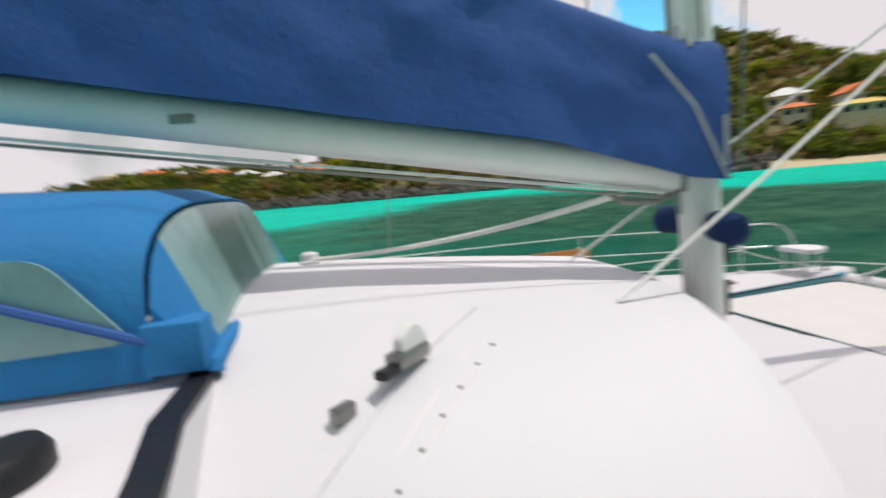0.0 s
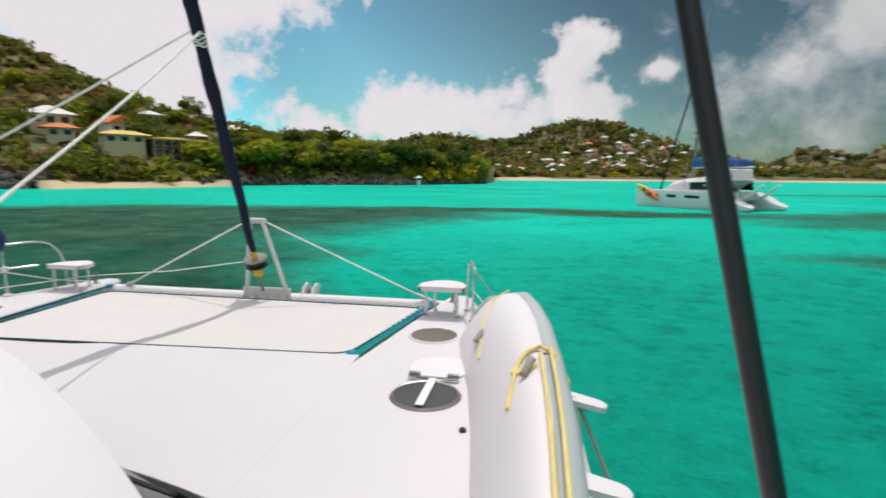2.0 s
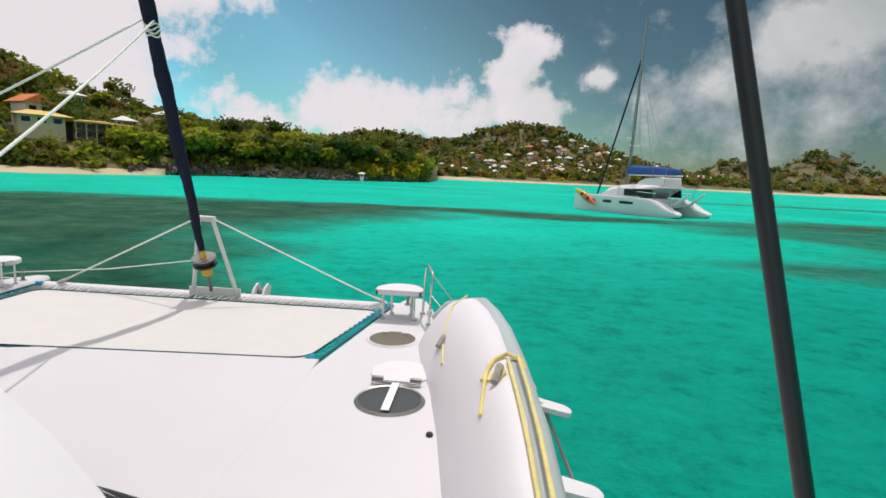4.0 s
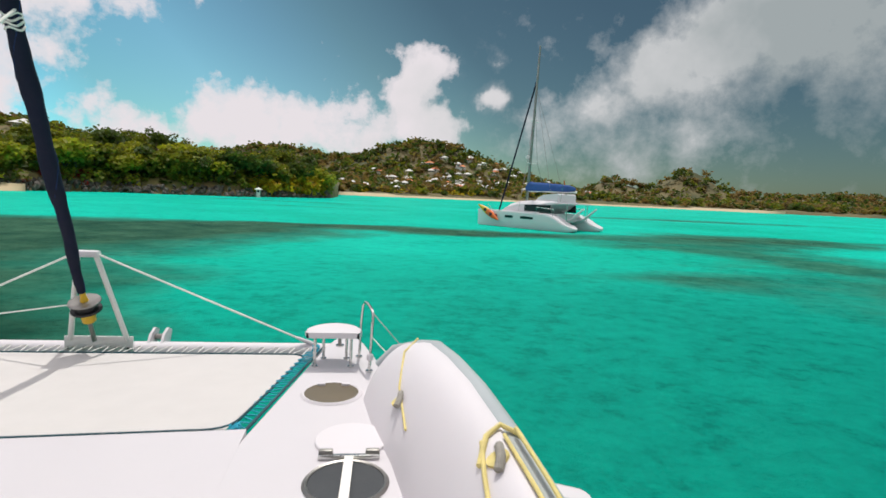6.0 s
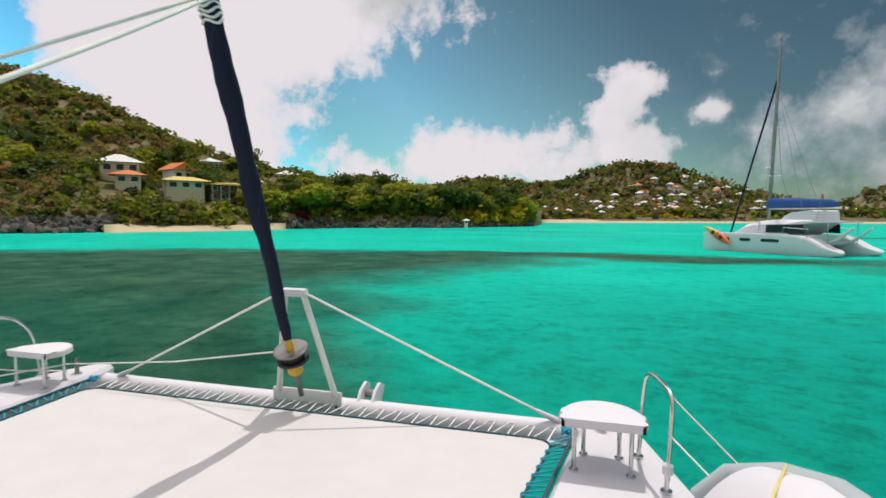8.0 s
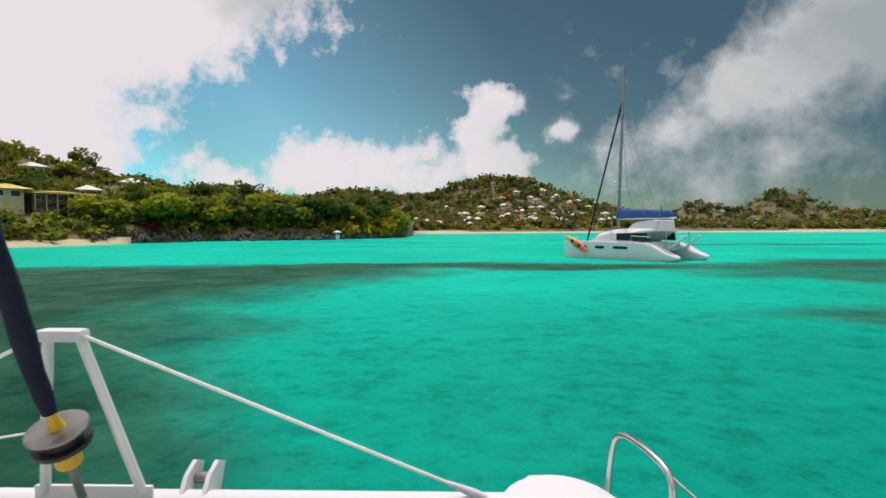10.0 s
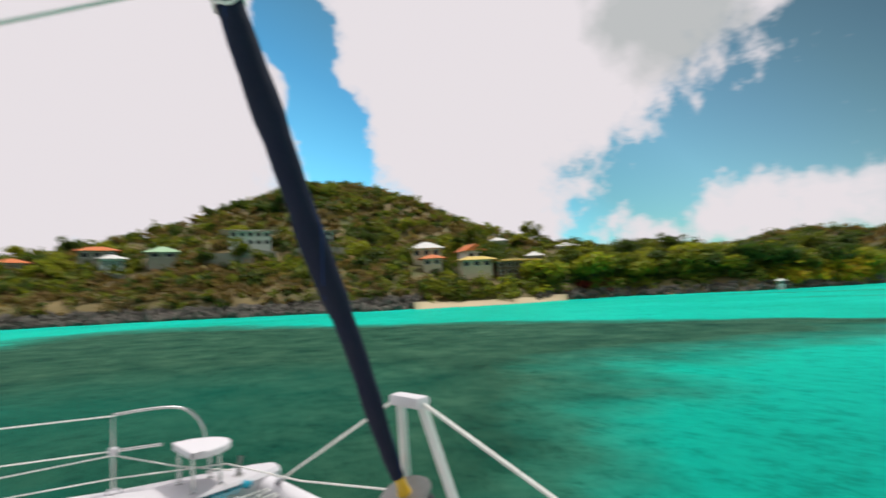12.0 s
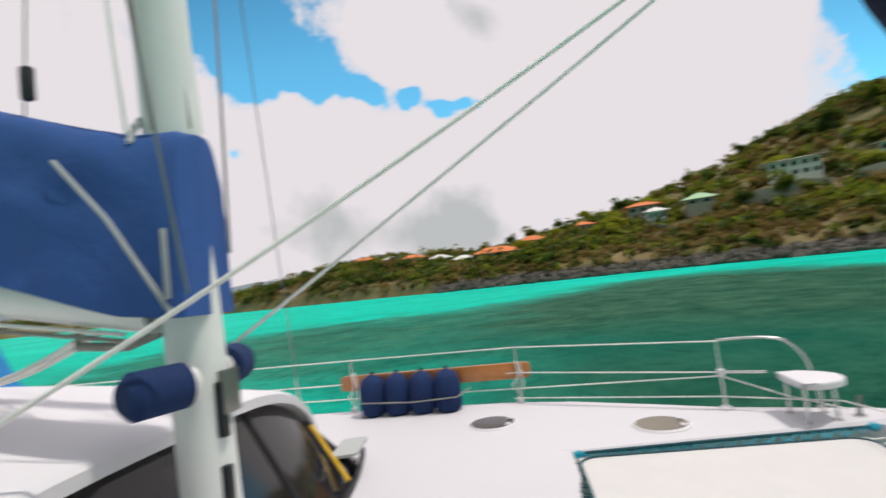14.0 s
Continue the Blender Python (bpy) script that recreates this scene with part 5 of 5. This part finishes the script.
terrain("ground_headland", 4.3, 160, 260, [-5, -2, 0, 2, 4, 7, 11, 16, 22, 30, 40, 52, 66, 82, 100, 120, 142, 166, 195, 230, 270], SOIL, "steep scrubby green headland above the shore", True)
terrain("ground_far_shore", -70, 19, 200, [-5, 0, 3, 8, 16, 28, 45, 65, 90, 118, 150, 185, 222, 262, 305, 360, 430, 520], SOIL_FAR, "wooded hills across the bay", False)
# mountains far to port, the haze painted into their blue-grey colour
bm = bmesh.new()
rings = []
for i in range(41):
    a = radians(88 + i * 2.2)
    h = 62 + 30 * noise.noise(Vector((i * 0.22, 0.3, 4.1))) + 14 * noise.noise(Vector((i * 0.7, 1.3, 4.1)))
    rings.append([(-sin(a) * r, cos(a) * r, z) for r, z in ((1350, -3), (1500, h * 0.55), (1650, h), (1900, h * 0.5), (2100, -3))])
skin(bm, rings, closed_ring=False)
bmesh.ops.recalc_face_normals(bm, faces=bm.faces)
tagged(part("backdrop_mountains", bm, HAZE_HILL), "mountains beyond the bay with blue haze painted in", "mountains", kind="structure")


def strip(name, az0, az1, o0, o1, lift, mat, label):
    rings = []
    n = max(12, int((az1 - az0) * 2))
    for i in range(n + 1):
        az = az0 + (az1 - az0) * i / n
        a, r0 = radians(az), shore_of(az, az0 > 5)
        taper = min(1, 6 * min(i, n - i) / n) + 0.02
        ring = []
        for k in range(5):
            r = r0 + o0 + (o1 - o0) * taper * k / 4
            ring.append((-sin(a) * r, cos(a) * r, WATER_Z - 0.05 + lift * k / 4 + 0.15 * noise.noise(Vector((az, k, 1)))))
        rings.append(ring)
    bm = skin(bmesh.new(), rings, closed_ring=False)
    bmesh.ops.recalc_face_normals(bm, faces=bm.faces)
    if sum(f.normal.z for f in bm.faces) < 0:
        bmesh.ops.reverse_faces(bm, faces=bm.faces[:])
    tagged(part(name, bm, mat), label, "beach", kind="structure")


strip("ground_beach", 31, 47, -5.5, 3.5, 1.5, SAND, "narrow pale sand beach below the scrub")
strip("ground_far_beach", -40, 6.0, -8, 9, 2.2, SAND, "long pale sand beach across the bay")


def rocks(name, az0, az1, count, size, label, spread=(-3.0, 2.5)):
    """Boulders heaped along the shore."""
    r = random.Random(int(az0 * 10))
    ico = bmesh.new()
    bmesh.ops.create_icosphere(ico, subdivisions=1, radius=1)
    base = np.array([v.co for v in ico.verts])
    tri = [[v.index for v in f.verts] for f in ico.faces]
    ico.free()
    verts, faces = [], []
    for _ in range(count):
        az = r.uniform(az0, az1)
        u = r.uniform(0, 1)
        rr = shore_at(az) + spread[0] + (spread[1] - spread[0]) * u
        a = radians(az)
        k = size * r.uniform(0.5, 1.5)
        rot = np.array(Euler((r.uniform(0, 6), r.uniform(0, 6), r.uniform(0, 6))).to_matrix())
        p = (base * (1 + np.array([[r.uniform(-0.28, 0.28)] for _ in base])) * [k * 1.2, k * 0.9, k * 0.7]) @ rot.T
        o = len(verts)
        verts += (p + [-sin(a) * rr, cos(a) * rr, WATER_Z + 0.1 + u * 2.3 + r.uniform(-0.2, 0.2)]).tolist()
        faces += [[o + i for i in f] for f in tri]
    me = bpy.data.meshes.new(name)
    me.from_pydata(verts, [], faces)
    me.materials.append(ROCK)
    tagged(new(name, me), label, "rocks", kind="stuff")


rocks("revetment_rocks", 46, 101, 1500, 0.62, "heaped dark boulders along the foot of the headland")
rocks("shore_rocks", 5, 34, 360, 0.55, "scattered dark rocks along the tree-lined shore", (-2.5, 2.0))


# ---- foliage ----
def crown_points(r, count, radius, flat=0.75):
    """Centres of leaf clumps, filling lobes of an uneven crown."""
    lobes = [(Vector((r.gauss(0, 0.42), r.gauss(0, 0.42), r.gauss(0, 0.28))), r.uniform(0.4, 0.72)) for _ in range(6)]
    out = []
    while len(out) < count:
        c, k = r.choice(lobes)
        v = Vector((r.gauss(0, 1), r.gauss(0, 1), r.gauss(0, 1))).normalized() * k * r.uniform(0.55, 1.05)
        p = c + v
        out.append((p.x * radius, p.y * radius, p.z * radius * flat))
    return out


def leaf_mesh(name, r, centres, size, mat):
    """Small bent leaf clumps, two triangles each, at the centres."""
    verts, faces = [], []
    for c in centres:
        k = size * r.uniform(0.6, 1.4)
        rot = np.array(Euler((r.uniform(-0.9, 0.9), r.uniform(-0.9, 0.9), r.uniform(0, 6.28))).to_matrix())
        q = np.array([(-1, -0.5, 0), (0.1, -0.75, 0.25), (1, 0.1, 0.0), (0.2, 0.8, -0.2), (-0.7, 0.6, 0.25)]) * k
        o = len(verts)
        verts += (q @ rot.T + c).tolist()
        faces += [[o, o + 1, o + 2], [o, o + 2, o + 3], [o, o + 3, o + 4]]
    me = bpy.data.meshes.new(name)
    me.from_pydata(verts, [], faces)
    me.materials.append(mat)
    return me


def tree(r, height, radius, mat, label, leaves=420, flat=0.75):
    t = thing("tree", label, "tree", "headland trees")
    th = height - radius * 0.9
    bm = tube(bmesh.new(), [(0, 0, -0.6), (0.1, 0.05, th * 0.5), (0.05, -0.1, th + radius * 0.3)], [0.3, 0.2, 0.1], 8)
    for k in range(5):
        a = k * 1.3 + r.random()
        tube(bm, [(0.08, 0, th * (0.55 + 0.07 * k)), (radius * 0.35 * cos(a), radius * 0.35 * sin(a), th + 0.25 * radius), (radius * 0.65 * cos(a), radius * 0.65 * sin(a), th + 0.5 * radius)], [0.12, 0.07, 0.03], 6)
    part("trunk", bm, BARK, t)
    cs = [(x, y, z + th + radius * 0.35) for x, y, z in crown_points(r, leaves, radius, flat)]
    crown = new("crown", leaf_mesh("crown", r, cs, min(0.62, radius * 0.13), mat))
    crown.parent = t
    return t


r = random.Random(11)
protos = [tree(r, 9, 4.4, LEAF, "broad leafy green tree on the headland shore", 520), tree(r, 8, 4.0, LEAF_BRIGHT, "bright green spreading tree on the headland", 480), tree(r, 10, 4.0, LEAF_DARK, "dark green dense tree on the headland", 480)]
spots = []
while len(spots) < 84:
    az = r.uniform(6, 32) if len(spots) < 46 else r.uniform(32, 96)
    o = r.uniform(3, 40) if az < 32 else r.uniform(22, 95)
    spots.append((az, o))
first = {}
for i, (az, o) in enumerate(spots):
    a, rr = radians(az), shore_at(az) + o
    x, y = -sin(a) * rr, cos(a) * rr
    k = r.choice([0, 0, 1, 1, 2])
    m = pose(x, y, land_z(x, y), 0, 0, r.uniform(0, 360)) @ Matrix.Scale(1.0, 4)
    if k in first:
        t = copy_thing(protos[k], m)
    else:
        t = protos[k]
        t.matrix_basis = m
        first[k] = 1
    t.scale = [r.uniform(0.5, 0.78)] * 3


# wide spreading trees along the shore of the point
r = random.Random(23)
wide = [tree(r, 10, 6.6, LEAF, "wide spreading green shade tree at the water's edge", 1500, 0.6), tree(r, 9.5, 6.2, LEAF_BRIGHT, "wide lime-green shade tree at the water's edge", 1400, 0.6), tree(r, 10, 5.6, LEAF_DARK, "wide dark green shade tree at the water's edge", 1200, 0.65)]
for i, (az, o, k) in enumerate([(33.2, 7, 1), (30.6, 12, 0), (28.4, 6, 1), (26.2, 9, 0), (23.9, 6, 1), (22.0, 11, 2), (20.2, 7, 0), (18.0, 9, 0), (16.2, 6, 1), (14.4, 9, 2), (12.0, 7, 2), (10.3, 9, 0), (8.2, 7, 2), (6.6, 9, 1), (25.0, 20, 2), (29.4, 22, 0), (19.2, 20, 1)]):
    a, rr = radians(az), shore_at(az) + o
    x, y = -sin(a) * rr, cos(a) * rr
    t = copy_thing(wide[k], Matrix.Identity(4)) if i > 2 and k != 2 or i > 5 else wide[k]
    if i == 2:
        t = copy_thing(wide[1], Matrix.Identity(4))
    t.matrix_basis = pose(x, y, land_z(x, y) - 1.2, 0, 0, r.uniform(0, 360)) @ Matrix.Scale(r.uniform(0.75, 1.0), 4)


# clearings in front of the houses: headings, and reach inland from the shore
CLEAR = [(39.3, 43.2, 12, 34), (33.2, 39.3, 11, 24), (44.4, 48.0, 12, 34), (61.0, 68.5, 36, 54), (71.0, 74.6, 30, 44)]


def cleared(az, o):
    return any(a0 < az < a1 and o0 < o < o1 for a0, a1, o0, o1 in CLEAR)


def woods(name, count, az0, az1, o0, o1, size, mats, leaves, label, leaf_k=0.2, skew=1.0, seed=1, near=True):
    """Joined crowns standing on the land, one object for each leaf colour."""
    r = random.Random(seed)
    bins = {m.name: (m, []) for m in mats}
    for _ in range(count):
        az = r.uniform(az0, az1)
        o = o0 + (o1 - o0) * r.random() ** skew
        if near and cleared(az, o):
            continue
        a, rr = radians(az), shore_of(az, near) + o
        x, y = -sin(a) * rr, cos(a) * rr
        k = size * r.uniform(0.55, 1.4)
        z = land_z(x, y, near) + k * 0.4
        m = r.choice(mats)
        bins[m.name][1].extend([(x + p[0], y + p[1], z + p[2]) for p in crown_points(r, leaves, k, 0.85)])
    for m, cs in bins.values():
        if cs:
            tagged(new(name, leaf_mesh(name, r, cs, size * leaf_k, m)), label, "woodland", kind="stuff")


woods("headland_woods", 2800, 5, 142, 14, 190, 2.7, [LEAF, LEAF_DARK, LEAF, LEAF_DARK, LEAF_DRY], 56, "mixed green woodland covering the headland", 0.25, 1.0, 3)
woods("headland_scrub", 2500, 40, 140, 2, 62, 1.5, [LEAF_DRY, LEAF_DRY, LEAF_DARK, LEAF_DRY, LEAF], 44, "dry olive scrub on the slope above the rocks", 0.25, 1.1, 4)
woods("shore_bushes", 560, 5, 46, 2, 30, 1.9, [LEAF, LEAF_BRIGHT, LEAF_DARK, LEAF, LEAF], 56, "dense green bushes along the shore", 0.24, 1.0, 5)
woods("peak_scrub", 1100, 40, 70, 70, 170, 1.7, [LEAF_DRY, LEAF_DRY, LEAF, LEAF_DRY], 40, "dry grass and scrub near the hilltop", 0.28, 1.0, 6)
woods("far_woods", 3600, -55, 17, 10, 330, 5.0, [LEAF, LEAF_DARK, LEAF_DRY, LEAF_DRY, LEAF_DARK], 22, "wooded slopes across the bay", 0.34, 0.9, 8, False)
woods("point_palms", 40, 6, 13, 1, 8, 2.5, [LEAF_YELLOW], 70, "yellowing palm fronds on the point", 0.3, 1.0, 9)
woods("far_palms", 90, -22, 3, 10, 30, 3.0, [LEAF_YELLOW, LEAF_BRIGHT], 24, "palms behind the far beach", 0.3, 1.0, 10, False)
woods("red_shrubs", 14, 27, 31, 1, 5, 1.2, [RED_BUSH], 60, "red flowering shrubs by the shore", 0.2, 1.0, 12)
woods("ridge_edge_trees", 220, 84, 135, 5, 60, 2.6, [LEAF_DARK, LEAF, LEAF_DARK], 60, "dark trees along the low ridge", 0.24, 1.0, 13)


# ---- houses ----
def house(name, w, d, h, roof_h, wall, roof, label, storeys=1, wins=3, hip=True, verandah=False, category="house", group="", eave=0.5):
    """A house with its front to -y, built round its base."""
    hs = thing(name, label, category, group)
    part("wall", box(bmesh.new(), -w / 2, w / 2, -d / 2, d / 2, -3.0, h), wall, hs, smooth=False)
    e = eave
    bm = bmesh.new()
    lo = [bm.verts.new(p) for p in ((-w / 2 - e, -d / 2 - e, h), (w / 2 + e, -d / 2 - e, h), (w / 2 + e, d / 2 + e, h), (-w / 2 - e, d / 2 + e, h))]
    if hip:
        k = max(0.0, (w - d) / 2)
        hi = [bm.verts.new((-k, 0, h + roof_h)), bm.verts.new((k + 0.05, 0, h + roof_h))]
        bm.faces.new((lo[0], lo[1], hi[1], hi[0]))
        bm.faces.new((lo[2], lo[3], hi[0], hi[1]))
        bm.faces.new((lo[1], lo[2], hi[1]))
        bm.faces.new((lo[3], lo[0], hi[0]))
    else:
        hi = [bm.verts.new((0, -d / 2 - e, h + roof_h)), bm.verts.new((0, d / 2 + e, h + roof_h))]
        bm.faces.new((lo[1], lo[2], hi[1], hi[0]))
        bm.faces.new((lo[3], lo[0], hi[0], hi[1]))
        bm.faces.new((lo[0], lo[1], hi[0]))
        bm.faces.new((lo[2], lo[3], hi[1]))
    bm.faces.new(list(reversed(lo)))
    bmesh.ops.recalc_face_normals(bm, faces=bm.faces)
    thicken(bm, -0.15)
    part("roof", bm, roof, hs, smooth=False)
    sh = h / storeys
    front = -d / 2 - (1.6 if verandah else 0)
    for s in range(storeys):
        for i in range(wins):
            x = -w / 2 + w * (i + 0.5) / wins
            ww = w / wins * 0.28
            g = part("window", box(bmesh.new(), x - ww - 0.08, x + ww + 0.08, -d / 2 - 0.06, -d / 2 + 0.05, sh * s + sh * 0.22, sh * s + sh * 0.8), PLASTER, hs, smooth=False)
            part("pane", box(bmesh.new(), x - ww, x + ww, -d / 2 - 0.08, -d / 2 - 0.05, sh * s + sh * 0.27, sh * s + sh * 0.76), GLASS_DARK, g, smooth=False)
        if verandah:
            part("verandah_floor", box(bmesh.new(), -w / 2, w / 2, front, -d / 2, sh * s - 0.15, sh * s + 0.1), wall, hs, smooth=False)
            part("balustrade", box(bmesh.new(), -w / 2, w / 2, front, front + 0.06, sh * s + 0.75, sh * s + 0.85), wall, hs, smooth=False)
    if verandah:
        for i in range(wins + 1):
            x = -w / 2 + 0.15 + (w - 0.3) * i / wins
            part("post", box(bmesh.new(), x - 0.1, x + 0.1, front, front + 0.2, -2.5, h + 0.1), CREAM, hs, smooth=False)
        part("verandah_roof", box(bmesh.new(), -w / 2 - 0.4, w / 2 + 0.4, front - 0.4, -d / 2, h + 0.02, h + 0.2), roof, hs, smooth=False)
    return hs


def set_house(hs, az, dist, z, turn=0.0):
    """Stands a house at a heading and distance from the boat, facing the water."""
    a = radians(az)
    hs.matrix_basis = Matrix.Translation((-sin(a) * dist, cos(a) * dist, z)) @ Matrix.Rotation(a + radians(turn), 4, "Z")


def ground_at(az, dist):
    a = radians(az)
    return land_z(-sin(a) * dist, cos(a) * dist)


def stand(hs, az, dist, el, half, turn=0.0):
    """Stands a house so that its middle lies el degrees above the eye's level, on the slope."""
    set_house(hs, az, dist, min(max(1.5 + dist * math.tan(radians(el)) - half, ground_at(az, dist) - 0.4), ground_at(az, dist) + 2.2), turn)


stand(house("verandah_house", 10, 6, 3.9, 0.5, BROWN_SHADE_WALL, ROOF_YELLOW, "two-storey verandah house with a yellow roof", 2, 5, True, True), 36.7, 143, 2.6, 2.4, 18)
stand(house("gabled_house", 5.0, 5.5, 3.4, 1.7, PLASTER, ROOF_ORANGE, "small white gabled house with an orange roof", 1, 2, False), 41.2, 148, 4.3, 2.6, 30)
stand(house("pavilion", 8, 6.5, 2.8, 1.8, CREAM, ROOF_WHITE, "open pavilion with a pale hipped roof", 1, 3, True), 46.1, 150, 5.2, 3.2, 5)
stand(house("terrace_house", 8, 4, 2.2, 0.8, CREAM, ROOF_YELLOW, "low cream terrace building with a yellow roof", 1, 3, True), 40.6, 138, 3.7, 1.8, 12)
stand(house("cottage", 5, 4, 2.2, 0.9, CREAM, ROOF_ORANGE, "small cream cottage with an orange roof", 1, 2, True), 45.3, 140, 4.2, 1.8, 0)
stand(house("white_villa", 12, 6, 4.8, 0.5, PLASTER, ROOF_WHITE, "white flat-roofed villa with wide windows", 2, 5, True), 64.8, 172, 6.7, 2.6, 5)
stand(house("square_house", 7, 6, 4.2, 0.5, PLASTER, ROOF_WHITE, "plain white two-storey house", 2, 3, True), 57.6, 174, 6.7, 2.3, 5)
stand(house("green_roof_house", 7.5, 6, 2.0, 1.6, CONCRETE, ROOF_GREEN, "small house with a pale green roof", 1, 2, True), 72.8, 168, 6.5, 2.6, 0)
stand(house("red_roof_house", 15, 8, 3.6, 1.8, PLASTER, ROOF_ORANGE, "long white house with an orange roof", 2, 5, True), 94.0, 172, 2.5, 3.4, 10)
stand(house("brown_roof_house", 9, 7, 3.4, 1.6, CREAM, ROOF_ORANGE, "cream house with a brown roof among trees", 1, 3, True), 90.0, 186, 3.4, 3.4, 0)
stand(house("ridge_house", 9, 6, 2.6, 1.2, CONCRETE, ROOF_ORANGE, "grey house with a red roof on the ridge", 1, 3, True), 78.2, 176, 6.2, 2.6, 0)
for az, dist, el, mt, w in ((34.6, 168, 3.6, ROOF_WHITE, 4), (38.6, 186, 5.4, ROOF_WHITE, 5), (31.2, 176, 4.4, ROOF_WHITE, 5), (97.8, 186, 2.0, ROOF_WHITE, 7), (100.5, 196, 1.7, ROOF_WHITE, 7), (103.5, 205, 2.1, ROOF_ORANGE, 8), (106, 215, 1.6, ROOF_WHITE, 6), (109, 230, 1.5, ROOF_ORANGE, 8),
                            (112, 250, 1.4, ROOF_YELLOW, 8), (16.5, 170, 2.0, ROOF_YELLOW, 10), (10.5, 186, 1.6, ROOF_YELLOW, 8), (84.5, 190, 4.4, ROOF_ORANGE, 6), (77.0, 162, 4.8, ROOF_WHITE, 5)):
    stand(house("hillside_house", w, 5.0, 2.6, 1.2, PLASTER if mt is not ROOF_YELLOW else CREAM, mt, "small hillside house among the trees", 1, 3, True, group="hillside houses"), az, dist, el, 2.4, 8)
# pale retaining wall and drive below the villa
for az0, az1, dist, z in ((62.0, 69.0, 158, 15.6), (54.5, 60.0, 158, 16.4)):
    pts = [(-sin(radians(a)) * dist, cos(radians(a)) * dist, max(z, ground_at(a, dist)) + 0.4 * sin(a)) for a in np.linspace(az0, az1, 8)]
    bm = bmesh.new()
    skin(bm, [[(x, y, z0 - 3.0), (x, y, z0 + 0.9), (x * 1.01, y * 1.01, z0 + 0.95), (x * 1.02, y * 1.02, z0 - 2.5)] for x, y, z0 in pts])
    bmesh.ops.recalc_face_normals(bm, faces=bm.faces)
    solo("retaining_wall", bm, CONCRETE, "pale concrete retaining wall on the hillside", "wall", "hillside walls")
kiosk = house("beach_kiosk", 1.0, 0.9, 1.3, 0.25, PLASTER, ROOF_WHITE, "small white hut on the rocky point", 1, 1, True, category="hut", eave=0.08)
set_house(kiosk, 12.0, 154, WATER_Z + 1.0, 0)

# far town: small houses scattered over the slope
town = random.Random(21)
kinds = [house("town_house", 6, 5, 3.2, 1.6, PLASTER, ROOF_WHITE, "small white town house across the bay", 1, 3, True, group="town houses"),
         house("town_house", 7, 5, 3.2, 1.6, CREAM, ROOF_WHITE, "small cream town house across the bay", 1, 3, True, group="town houses"),
         house("town_house", 7, 5, 3.2, 1.7, PLASTER, ROOF_ORANGE, "small town house with an orange roof across the bay", 1, 3, True, group="town houses")]
used = set()
for i in range(110):
    az = town.gauss(-7, 7.5) if i < 92 else town.uniform(-36, -22)
    dist = shore_of(az, False) + (town.uniform(25, 150) if i < 92 else town.uniform(20, 190))
    k = town.choice([0, 0, 0, 1, 1, 2])
    z = land_z(-sin(radians(az)) * dist, cos(radians(az)) * dist, False) + 1.2
    h = kinds[k]
    if k in used:
        h = copy_thing(h, Matrix.Identity(4))
    used.add(k)
    set_house(h, az, dist, z, town.uniform(-40, 40))
    h.matrix_basis = h.matrix_basis @ Matrix.Scale(town.uniform(0.62, 0.95), 4)
